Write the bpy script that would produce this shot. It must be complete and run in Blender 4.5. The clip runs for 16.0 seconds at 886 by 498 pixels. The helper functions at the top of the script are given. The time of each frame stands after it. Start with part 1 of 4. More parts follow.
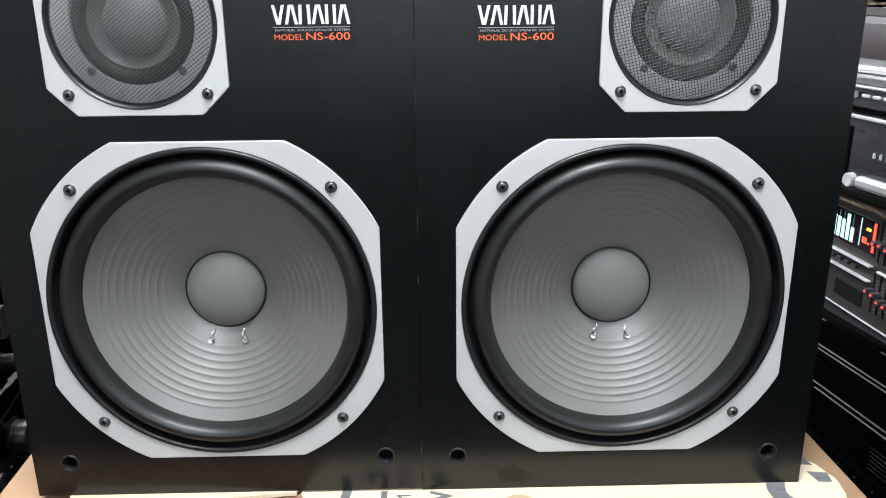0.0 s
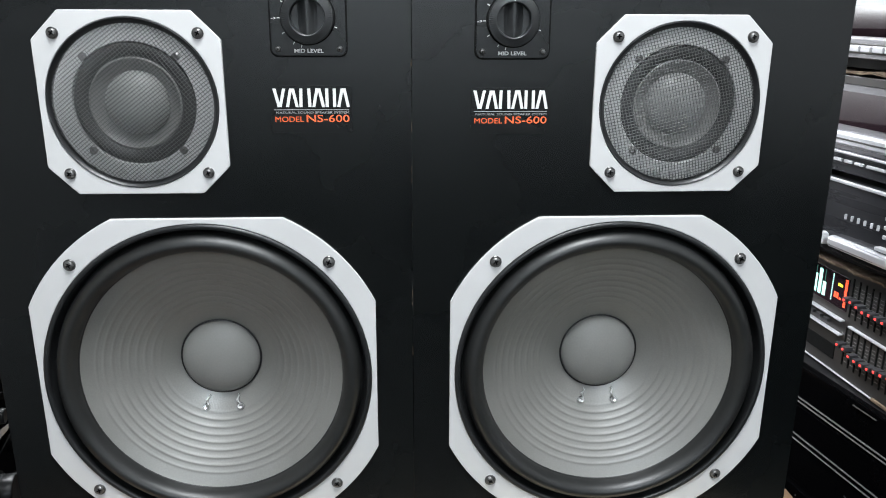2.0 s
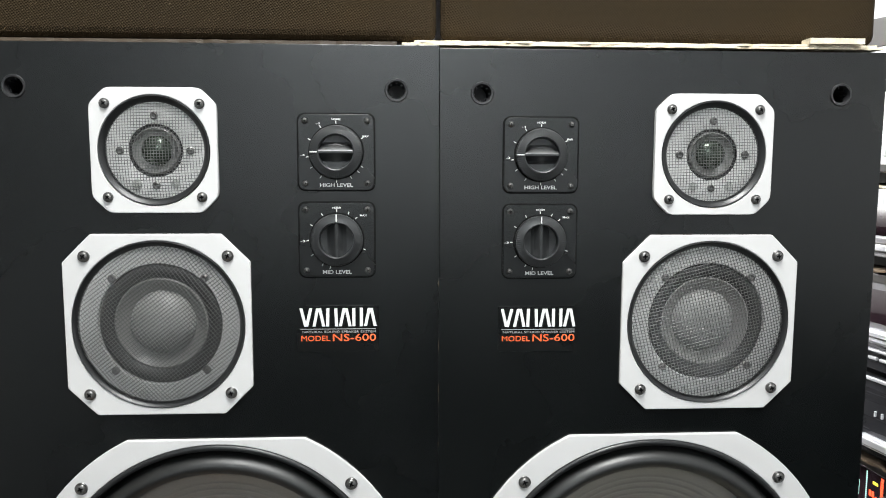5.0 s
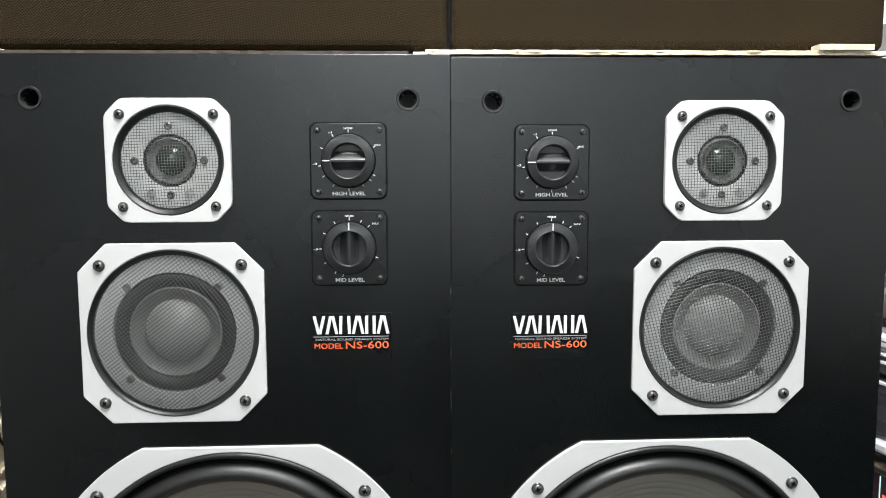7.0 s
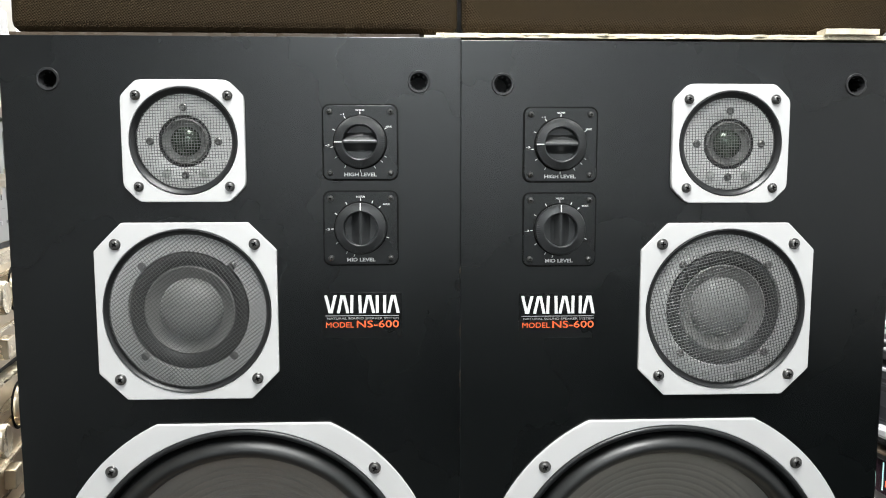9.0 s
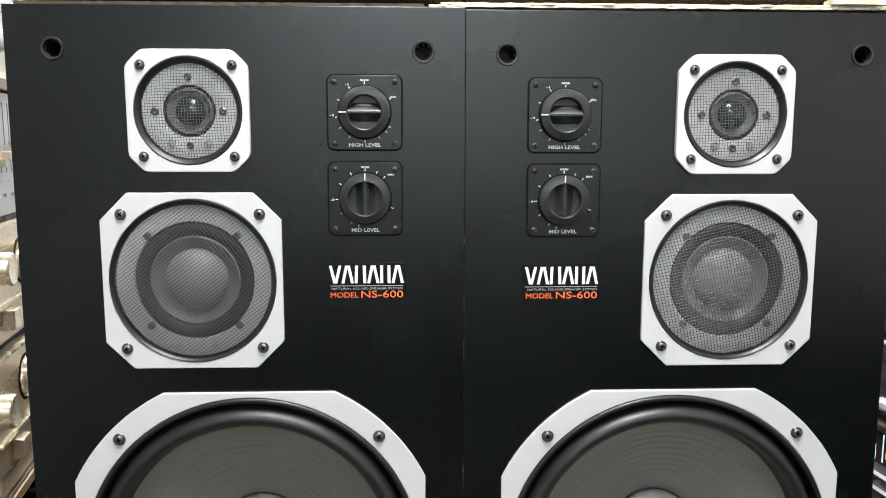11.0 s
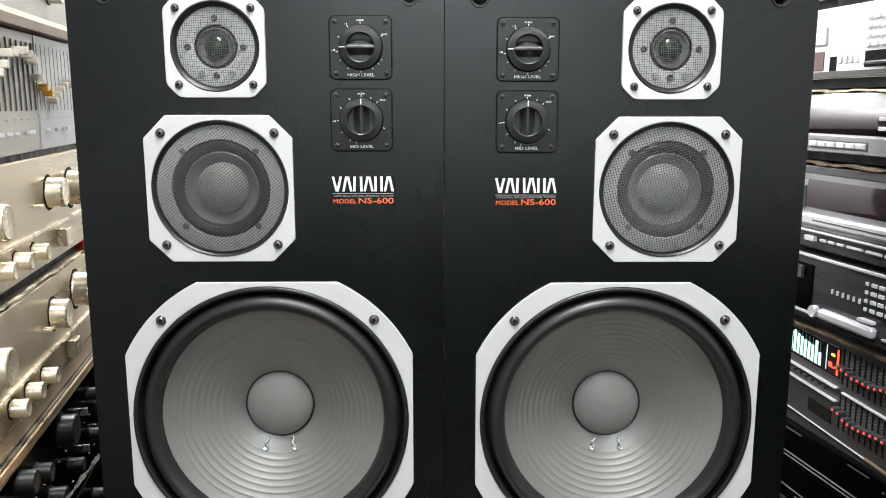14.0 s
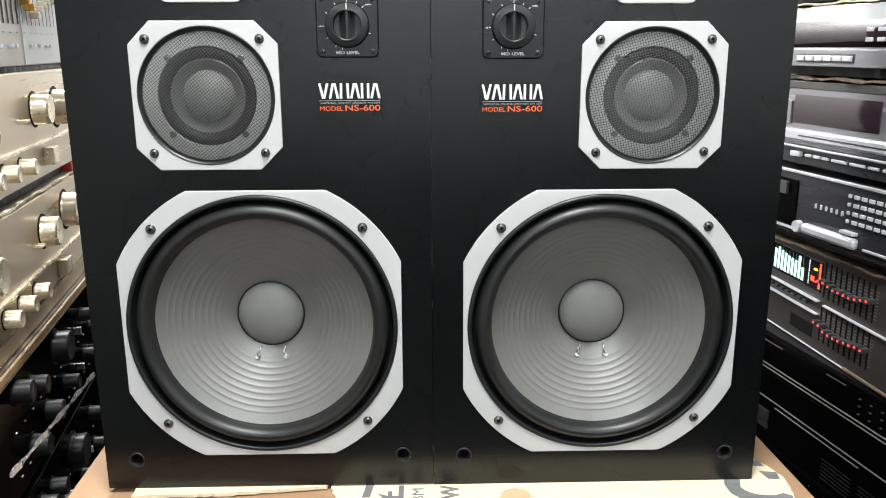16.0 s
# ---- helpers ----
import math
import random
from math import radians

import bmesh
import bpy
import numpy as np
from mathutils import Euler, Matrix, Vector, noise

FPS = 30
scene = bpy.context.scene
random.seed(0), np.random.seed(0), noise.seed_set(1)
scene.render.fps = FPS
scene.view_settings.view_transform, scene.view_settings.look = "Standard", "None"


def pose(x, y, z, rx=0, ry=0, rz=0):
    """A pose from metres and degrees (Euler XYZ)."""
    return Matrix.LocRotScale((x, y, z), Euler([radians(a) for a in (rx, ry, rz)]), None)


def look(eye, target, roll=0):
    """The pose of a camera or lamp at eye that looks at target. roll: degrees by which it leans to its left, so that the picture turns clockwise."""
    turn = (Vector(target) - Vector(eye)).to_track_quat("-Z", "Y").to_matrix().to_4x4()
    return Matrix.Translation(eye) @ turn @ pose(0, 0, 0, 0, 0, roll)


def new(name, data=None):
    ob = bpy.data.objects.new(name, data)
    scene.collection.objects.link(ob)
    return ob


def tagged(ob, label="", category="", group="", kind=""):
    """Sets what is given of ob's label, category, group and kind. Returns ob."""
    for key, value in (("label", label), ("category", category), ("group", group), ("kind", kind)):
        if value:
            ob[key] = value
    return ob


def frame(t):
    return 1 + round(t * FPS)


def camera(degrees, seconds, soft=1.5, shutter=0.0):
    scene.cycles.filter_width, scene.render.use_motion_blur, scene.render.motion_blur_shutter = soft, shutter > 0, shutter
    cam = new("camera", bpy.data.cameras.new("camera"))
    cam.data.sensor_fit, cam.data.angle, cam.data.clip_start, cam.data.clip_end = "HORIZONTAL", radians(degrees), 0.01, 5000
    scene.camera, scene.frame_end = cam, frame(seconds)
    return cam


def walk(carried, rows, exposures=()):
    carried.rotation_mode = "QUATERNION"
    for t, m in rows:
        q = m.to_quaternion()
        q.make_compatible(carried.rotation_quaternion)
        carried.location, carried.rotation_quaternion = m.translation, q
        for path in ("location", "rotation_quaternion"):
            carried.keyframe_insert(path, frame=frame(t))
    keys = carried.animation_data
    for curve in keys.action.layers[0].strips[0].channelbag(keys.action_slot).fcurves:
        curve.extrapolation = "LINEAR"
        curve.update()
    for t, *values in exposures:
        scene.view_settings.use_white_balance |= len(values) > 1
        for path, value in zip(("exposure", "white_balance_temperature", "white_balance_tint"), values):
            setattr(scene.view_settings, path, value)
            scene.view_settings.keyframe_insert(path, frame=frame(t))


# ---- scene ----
cam = camera(57.3, 16.0, soft=1.0)
PATH = [
    (0, (0.008, -0.679, 0.432), (0.047, 1.225, -0.177), -0.5),
    (0.5, (0.012, -0.714, 0.463), (0.083, 1.165, -0.218), -0.4),
    (1, (-0.001, -0.71, 0.472), (0.083, 1.172, -0.199), 0.2),
    (1.5, (-0.007, -0.694, 0.478), (0.096, 1.199, -0.159), 0.0),
    (2, (-0.014, -0.68, 0.491), (0.1, 1.229, -0.094), 0.3),
    (2.5, (-0.018, -0.675, 0.504), (0.105, 1.244, -0.044), 0.1),
    (3, (-0.019, -0.672, 0.516), (0.116, 1.262, 0.027), 0.1),
    (3.5, (-0.025, -0.673, 0.527), (0.12, 1.277, 0.107), 0.3),
    (4, (-0.028, -0.672, 0.533), (0.105, 1.291, 0.17), 0.4),
    (4.5, (-0.028, -0.662, 0.545), (0.094, 1.312, 0.247), 0.3),
    (5, (-0.035, -0.657, 0.549), (0.08, 1.326, 0.312), 0.2),
    (5.2, (-0.04, -0.651, 0.545), (0.077, 1.335, 0.34), 0.1),
    (7.3, (-0.039, -0.662, 0.55), (0.058, 1.323, 0.322), -0.2),
    (7.5, (-0.037, -0.663, 0.545), (0.06, 1.321, 0.312), -0.2),
    (8, (-0.037, -0.666, 0.539), (0.057, 1.318, 0.306), -0.1),
    (8.5, (-0.04, -0.671, 0.54), (0.055, 1.314, 0.318), 0.0),
    (9, (-0.045, -0.672, 0.536), (0.044, 1.313, 0.313), -0.0),
    (9.2, (-0.046, -0.67, 0.537), (0.038, 1.315, 0.305), -0.0),
    (11.3, (-0.046, -0.678, 0.526), (0.035, 1.301, 0.249), 0.1),
    (11.5, (-0.041, -0.684, 0.521), (0.038, 1.296, 0.248), -0.1),
    (12, (-0.032, -0.7, 0.515), (0.032, 1.275, 0.205), 0.0),
    (12.5, (-0.023, -0.731, 0.51), (0.027, 1.241, 0.182), 0.2),
    (13, (-0.017, -0.749, 0.503), (0.015, 1.22, 0.154), 0.4),
    (13.5, (-0.015, -0.781, 0.499), (0.027, 1.188, 0.148), 0.5),
    (14, (-0.014, -0.822, 0.494), (0.016, 1.146, 0.142), -0.0),
    (14.5, (-0.013, -0.844, 0.48), (0.024, 1.115, 0.083), -0.2),
    (15, (-0.012, -0.844, 0.47), (0.027, 1.111, 0.05), -0.2),
    (15.5, (-0.013, -0.836, 0.463), (0.019, 1.11, 0.003), -0.1),
    (16, (-0.01, -0.838, 0.457), (0.04, 1.103, -0.027), -0.2),
]
walk(cam, [(t, look(eye, target, roll)) for t, eye, target, roll in PATH],
     exposures=[(0.0, -0.08, 6130, 10), (2.2, -0.06, 6180, 10), (3.4, 0.0, 6500, 10), (16.0, 0.0, 6500, 10)])

# ---- light ----
world = bpy.data.worlds.new("world")
scene.world = world
world.use_nodes = True
world.node_tree.nodes["Background"].inputs[0].default_value = (0.9, 0.95, 1.0, 1)
world.node_tree.nodes["Background"].inputs[1].default_value = 0.02
FLOOR, CEIL = -0.75, 1.62
# place, size along x and y, watts
# First lights from overhead; other two are added to brighten end walls and reflections.
LAMPS = [(0.0, -0.52, 0.34, 0.62, 46), (0.0, -2.64, 1.2, 0.80, 50), (-0.60, 1.10, 0.8, 0.3, 75)]
for lx, ly, sx, sy, watts in LAMPS:
    lamp = bpy.data.lights.new("ceiling_key_and_fill", "AREA")
    lamp.shape, lamp.size, lamp.size_y, lamp.energy = "RECTANGLE", sx, sy, watts
    lamp.color = (0.985, 1.0, 0.985) if ly > -2 else (0.92, 1.0, 1.04)
    new("ceiling_key_and_fill", lamp).matrix_world = pose(lx, ly, CEIL - 0.075)


# ---- materials ----
def mat(name, col, rough=0.5, metal=0.0, var=0.12, scale=8.0, bump=0.0, bscale=300.0, spec=0.5, stretch=None, rvar=0.08):
    m = bpy.data.materials.new(name)
    m.use_nodes = True
    nt = m.node_tree
    b = nt.nodes["Principled BSDF"]
    co = nt.nodes.new("ShaderNodeTexCoord")
    mp = nt.nodes.new("ShaderNodeMapping")
    if stretch:
        mp.inputs["Scale"].default_value = stretch
    nt.links.new(co.outputs["Object"], mp.inputs[0])
    big = nt.nodes.new("ShaderNodeTexNoise")
    big.inputs["Scale"].default_value, big.inputs["Detail"].default_value = scale, 5
    fine = nt.nodes.new("ShaderNodeTexNoise")
    fine.inputs["Scale"].default_value, fine.inputs["Detail"].default_value = bscale, 3
    for n in (big, fine):
        nt.links.new(mp.outputs[0], n.inputs["Vector"])
    mixn = nt.nodes.new("ShaderNodeMix")
    mixn.data_type = "FLOAT"
    mixn.inputs[0].default_value = 0.35
    nt.links.new(big.outputs[0], mixn.inputs[2])
    nt.links.new(fine.outputs[0], mixn.inputs[3])
    ramp = nt.nodes.new("ShaderNodeValToRGB")
    ramp.color_ramp.elements[0].position, ramp.color_ramp.elements[1].position = 0.3, 0.7
    ramp.color_ramp.elements[0].color = (*[c * (1 - var) for c in col], 1)
    ramp.color_ramp.elements[1].color = (*[min(1, c * (1 + var)) for c in col], 1)
    nt.links.new(mixn.outputs[0], ramp.inputs[0])
    nt.links.new(ramp.outputs[0], b.inputs["Base Color"])
    rr = nt.nodes.new("ShaderNodeMapRange")
    rr.inputs[1].default_value, rr.inputs[2].default_value = 0.3, 0.7
    rr.inputs[3].default_value, rr.inputs[4].default_value = max(0.02, rough - rvar), min(1, rough + rvar)
    nt.links.new(big.outputs[0], rr.inputs[0])
    nt.links.new(rr.outputs[0], b.inputs["Roughness"])
    b.inputs["Metallic"].default_value = metal
    b.inputs["Specular IOR Level"].default_value = spec
    if bump:
        bp = nt.nodes.new("ShaderNodeBump")
        bp.inputs["Strength"].default_value, bp.inputs["Distance"].default_value = bump, 0.0005
        nt.links.new(fine.outputs[0], bp.inputs["Height"])
        nt.links.new(bp.outputs[0], b.inputs["Normal"])
    return m


def glow(name, col, strength):
    m = bpy.data.materials.new(name)
    m.use_nodes = True
    b = m.node_tree.nodes["Principled BSDF"]
    b.inputs["Base Color"].default_value = (*[c * 0.3 for c in col], 1)
    b.inputs["Emission Color"].default_value, b.inputs["Emission Strength"].default_value = (*col, 1), strength
    return m


def cloth(name, col, pitch):
    """Woven grille cloth: two crossed sets of threads in relief."""
    m = mat(name, col, 0.85, var=0.18, scale=14, spec=0.12)
    nt = m.node_tree
    b = nt.nodes["Principled BSDF"]
    co = nt.nodes.new("ShaderNodeTexCoord")
    waves = []
    for turn in (38, -52):
        mp = nt.nodes.new("ShaderNodeMapping")
        mp.inputs["Rotation"].default_value = (0, radians(turn), 0)
        nt.links.new(co.outputs["Object"], mp.inputs[0])
        w = nt.nodes.new("ShaderNodeTexWave")
        w.inputs["Scale"].default_value = 0.314 / pitch
        nt.links.new(mp.outputs[0], w.inputs[0])
        waves.append(w)
    mx = nt.nodes.new("ShaderNodeMath")
    mx.operation = "MULTIPLY"
    nt.links.new(waves[0].outputs[1], mx.inputs[0])
    nt.links.new(waves[1].outputs[1], mx.inputs[1])
    bp = nt.nodes.new("ShaderNodeBump")
    bp.inputs["Strength"].default_value, bp.inputs["Distance"].default_value = 0.9, 0.0008
    nt.links.new(mx.outputs[0], bp.inputs["Height"])
    nt.links.new(bp.outputs[0], b.inputs["Normal"])
    return m


M_CAB = mat("black_vinyl", (0.0010, 0.0016, 0.0017), 0.27, var=0.2, scale=5, bump=0.03, bscale=900, spec=0.54, rvar=0.03)
M_SILVER = mat("silver_paint", (0.54, 0.535, 0.53), 0.46, 0.1, var=0.03, scale=12, bump=0.08, bscale=1500)
M_CONE = mat("cone_paper", (0.175, 0.171, 0.159), 0.37, 0.25, var=0.16, scale=13, bump=0.35, bscale=700, spec=1.0)
M_CAP = mat("dust_cap_paper", (0.185, 0.182, 0.172), 0.42, var=0.10, scale=25, bump=0.25, bscale=600, spec=0.45)
M_RUBBER = mat("black_rubber", (0.0095, 0.010, 0.0098), 0.44, var=0.15, scale=20, bump=0.1, bscale=500)
M_GLOSSRING = mat("black_gasket", (0.009, 0.0095, 0.010), 0.38, var=0.1, scale=20)
M_SCREW = mat("dark_steel_screw", (0.13, 0.128, 0.125), 0.36, 0.8, var=0.2, scale=120)
M_STEEL = mat("bright_steel", (0.62, 0.62, 0.62), 0.28, 1.0, var=0.1, scale=60)
M_FOIL = mat("crumpled_pale_film", (0.80, 0.80, 0.79), 0.22, 0.6, var=0.25, scale=120)
M_WIRE = mat("grille_wire", (0.066, 0.067, 0.065), 0.42, 0.2, var=0.15, scale=200)
M_WIREB = mat("bright_grille_wire", (0.10, 0.101, 0.10), 0.4, 0.3, var=0.2, scale=200)
M_MPLATE = mat("mid_grey_driver_plate", (0.40, 0.40, 0.392), 0.45, var=0.06, scale=40)
M_PLATE = mat("grey_driver_plate", (0.50, 0.50, 0.49), 0.45, 0.0, var=0.06, scale=40)
M_DOME = mat("coated_dome", (0.25, 0.252, 0.243), 0.42, var=0.12, scale=60, bump=0.2, bscale=900)
M_HORN = mat("dark_horn_ring", (0.17, 0.17, 0.165), 0.3, 0.3, var=0.12, scale=60)
M_FLARE = mat("coated_flare", (0.155, 0.154, 0.148), 0.36, var=0.12, scale=60)
M_ROLL = mat("dark_roll", (0.010, 0.010, 0.011), 0.5, var=0.1, scale=60)
M_TDOME = mat("metal_dome", (0.05, 0.065, 0.05), 0.22, 0.6, var=0.1, scale=60)
M_RESIN = mat("pale_resin", (0.35, 0.36, 0.34), 0.25, var=0.1, scale=60)
M_KNOB = mat("satin_black_knob", (0.014, 0.015, 0.0155), 0.34, spec=0.5, var=0.12, scale=30, bump=0.1, bscale=900)
M_PLASTIC = mat("black_plastic", (0.005, 0.0056, 0.006), 0.40, spec=0.25, var=0.12, scale=30, bump=0.1, bscale=900)
M_WHITE = mat("white_print", (0.64, 0.64, 0.625), 0.5, var=0.03, scale=100)
M_ORANGE = mat("orange_print", (0.85, 0.13, 0.035), 0.5, var=0.04, scale=100)
M_GREYPRINT = mat("grey_print", (0.30, 0.30, 0.30), 0.5, var=0.04, scale=100)
M_DIMPRINT = mat("dim_print", (0.16, 0.155, 0.15), 0.5, var=0.1, scale=100)
M_HOLE = mat("dark_cavity", (0.005, 0.005, 0.005), 0.7, var=0.1, spec=0.1)
M_DECAL = mat("black_decal", (0.0012, 0.0017, 0.0018), 0.27, var=0.05, spec=0.54, rvar=0.03)
M_CARD = mat("cream_cardboard", (0.74, 0.63, 0.45), 0.8, var=0.08, scale=14, bump=0.25, bscale=250, stretch=(1, 6, 6))
M_CARDEDGE = mat("torn_cardboard", (0.62, 0.55, 0.42), 0.9, var=0.3, scale=90, bump=0.8, bscale=500)
M_TORN = mat("torn_brown_cardboard", (0.13, 0.092, 0.060), 0.9, var=0.4, scale=60, bump=0.8, bscale=400)
M_KRAFT = mat("brown_carton", (0.34, 0.205, 0.115), 0.7, var=0.12, scale=7, bump=0.2, bscale=300, stretch=(1, 5, 5))
M_INK = mat("grey_carton_ink", (0.15, 0.15, 0.155), 0.75, var=0.35, scale=60, stretch=(0.4, 5, 1))
M_STAIN = mat("brown_stain", (0.50, 0.36, 0.22), 0.7, var=0.08, scale=30)
M_CLOTH = cloth("brown_grille_cloth", (0.022, 0.0145, 0.0065), 0.0018)
M_BRONZE = mat("gold_brown_edging", (0.34, 0.235, 0.13), 0.32, 0.5, var=0.2, scale=14, stretch=(0.3, 6, 6))
M_BOARD = mat("brown_shelf_wood", (0.15, 0.085, 0.045), 0.5, var=0.25, scale=9, stretch=(1, 8, 8))
M_WALNUT = mat("dark_walnut", (0.05, 0.035, 0.022), 0.45, var=0.3, scale=9, stretch=(1, 8, 8))
M_GOLD = mat("champagne_metal", (0.47, 0.385, 0.27), 0.31, 0.6, var=0.05, scale=10, bump=0.06, bscale=900, stretch=(0.15, 1, 6))
M_GOLDKNOB = mat("champagne_knob", (0.68, 0.59, 0.44), 0.26, 0.6, var=0.05, scale=30)
M_ALU = mat("brushed_silver", (0.66, 0.66, 0.69), 0.30, 0.5, var=0.05, scale=10, stretch=(0.15, 1, 6))
M_PALE = mat("pale_silver_paint", (0.84, 0.84, 0.86), 0.4, 0.0, var=0.04, scale=10)
M_EQ = mat("grey_silver_panel", (0.33, 0.305, 0.265), 0.42, 0.1, var=0.05, scale=8)
M_EQWHITE = mat("pale_panel_layer", (0.43, 0.43, 0.44), 0.45, var=0.05, scale=10)
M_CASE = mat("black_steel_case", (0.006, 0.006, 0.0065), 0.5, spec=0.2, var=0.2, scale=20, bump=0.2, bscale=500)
M_BLACKPANEL = mat("black_gloss_panel", (0.0015, 0.0015, 0.0018), 0.18, var=0.15, scale=8, spec=0.02)
M_DARKALU = mat("dark_anodised_panel", (0.038, 0.038, 0.043), 0.28, 0.5, var=0.08, scale=8, stretch=(0.2, 1, 5))
M_MIDALU = mat("grey_brushed_panel", (0.29, 0.283, 0.30), 0.24, 0.6, var=0.08, scale=8, stretch=(0.2, 1, 5))
M_GUN = mat("grey_anodised_panel", (0.085, 0.08, 0.078), 0.4, 0.4, var=0.1, scale=8, stretch=(0.2, 1, 5))
M_EQDARK = mat("dark_equaliser_panel", (0.045, 0.042, 0.040), 0.4, 0.4, var=0.12, scale=8, stretch=(0.2, 1, 5))
M_TRIM = mat("grey_trim", (0.17, 0.17, 0.17), 0.35, 0.4, var=0.2, scale=12)
M_REDWIN = mat("brown_red_window", (0.11, 0.05, 0.045), 0.12, var=0.2, scale=30, spec=0.6)
M_WINDOW = mat("smoked_window", (0.028, 0.016, 0.021), 0.07, var=0.1, scale=5, spec=0.8)
M_BTN = mat("pale_button", (0.55, 0.55, 0.57), 0.35, 0.2, var=0.05, scale=60)
M_DBTN = mat("dark_button", (0.03, 0.03, 0.033), 0.35, var=0.1, scale=60)
M_CAPS = mat("beige_cap", (0.55, 0.50, 0.42), 0.45, var=0.08, scale=60)
M_AMBER = mat("amber_cap", (0.55, 0.30, 0.05), 0.3, 0.3, var=0.1, scale=60)
M_RED = mat("red_panel", (0.50, 0.03, 0.025), 0.5, var=0.1, scale=9)
# Tones of three unseen walls, set for their bounce and the baffle's reflections.
M_SIDE = mat("dark_bounce_wall", (0.26, 0.26, 0.26), 0.9, var=0.1, scale=3)
M_RIGHT = mat("pale_bounce_wall", (0.60, 0.60, 0.60), 0.9, var=0.08, scale=3)
M_FRONT = mat("reflected_end_wall", (0.80, 0.80, 0.795), 0.9, var=0.1, scale=3)
M_WALL = mat("off_white_wall", (0.78, 0.78, 0.77), 0.9, var=0.06, scale=3, bump=0.3, bscale=120)
M_FLOOR = mat("dark_floor", (0.03, 0.028, 0.026), 0.6, var=0.2, scale=4, bump=0.2, bscale=80)
M_TEAL = glow("display_teal", (0.55, 1.0, 0.86), 1.6)
M_TEALDIM = glow("display_teal_dim", (0.05, 0.22, 0.17), 0.5)
M_LEDRED = glow("display_red", (1.0, 0.09, 0.03), 2.2)
M_LEDYEL = glow("display_yellow", (1.0, 0.85, 0.05), 1.6)
M_LEDPT = glow("slider_led", (1.0, 0.05, 0.04), 2.6)


# ---- mesh helpers ----
def to_mesh(name, bm, material, smooth=None):
    bmesh.ops.recalc_face_normals(bm, faces=bm.faces)
    me = bpy.data.meshes.new(name)
    if smooth is not None:
        for f in bm.faces:
            f.smooth = True
        for e in bm.edges:
            if len(e.link_faces) == 2 and e.calc_face_angle(0) > radians(smooth):
                e.smooth = False
    bm.to_mesh(me)
    bm.free()
    me.materials.append(material)
    return me


def put(name, me, parent, loc=(0, 0, 0), label="", rot=(0, 0, 0)):
    ob = new(name, me)
    ob.parent = parent
    ob.location = loc
    ob.rotation_euler = [radians(a) for a in rot]
    if label:
        tagged(ob, label)
    return ob


def part(name, bm, material, parent, label="", loc=(0, 0, 0), smooth=None, rot=(0, 0, 0)):
    return put(name, to_mesh(name, bm, material, smooth), parent, loc, label, rot)


def thing(name, m, label, category, group="", kind=""):
    ob = new(name)
    ob.matrix_world = m
    ob.empty_display_size = 0.02
    return tagged(ob, label, category, group, kind)


def box(x0, x1, y0, y1, z0, z1, bev=0.0, segs=2):
    bm = bmesh.new()
    bmesh.ops.create_cube(bm, size=1, matrix=Matrix.LocRotScale(((x0 + x1) / 2, (y0 + y1) / 2, (z0 + z1) / 2), None, (x1 - x0, y1 - y0, z1 - z0)))
    if bev:
        bmesh.ops.bevel(bm, geom=bm.edges[:], offset=bev, segments=segs, affect="EDGES", profile=0.5)
    return bm


def loft(rings, close_first=False, close_last=False):
    """rings: lists of 3D points of equal length, joined into closed bands."""
    bm = bmesh.new()
    rows = [[bm.verts.new(p) for p in r] for r in rings]
    n = len(rows[0])
    for a, b in zip(rows, rows[1:]):
        for i in range(n):
            bm.faces.new((a[i], a[(i + 1) % n], b[(i + 1) % n], b[i]))
    if close_first:
        bm.faces.new(rows[0])
    if close_last:
        bm.faces.new(rows[-1])
    return bm


def lathe(profile, segs=64):
    """profile: (radius, depth) pairs; turned about the depth axis, front towards -y."""
    rings = [[(max(r, 1e-5) * math.cos(math.tau * i / segs), y, max(r, 1e-5) * math.sin(math.tau * i / segs)) for i in range(segs)] for r, y in profile]
    return loft(rings)


def ring_of(radius_at, angles, y, grow=0.0):
    return [((radius_at(a) + grow) * math.cos(a), y, (radius_at(a) + grow) * math.sin(a)) for a in angles]


def rounded_rect(w, h, r, n=5):
    pts = []
    for cx, cz, a0 in ((w / 2 - r, h / 2 - r, 0), (-w / 2 + r, h / 2 - r, 90), (-w / 2 + r, -h / 2 + r, 180), (w / 2 - r, -h / 2 + r, 270)):
        for i in range(n + 1):
            a = radians(a0 + 90 * i / n)
            pts.append((cx + r * math.cos(a), cz + r * math.sin(a)))
    return pts


def slab(outline, y0, y1, bev=0.0004):
    """A plate from an outline of (x, z), from y0 (front) to y1, with a softened front edge."""
    cx, cz = sum(p[0] for p in outline) / len(outline), sum(p[1] for p in outline) / len(outline)

    def inset(d):
        out = []
        for x, z in outline:
            l = math.hypot(x - cx, z - cz)
            out.append((cx + (x - cx) * (1 - d / l), cz + (z - cz) * (1 - d / l)))
        return out
    rings = [[(x, y1, z) for x, z in outline], [(x, y0 + bev, z) for x, z in outline], [(x, y0, z) for x, z in inset(bev)]]
    return loft(rings, close_first=True, close_last=True)


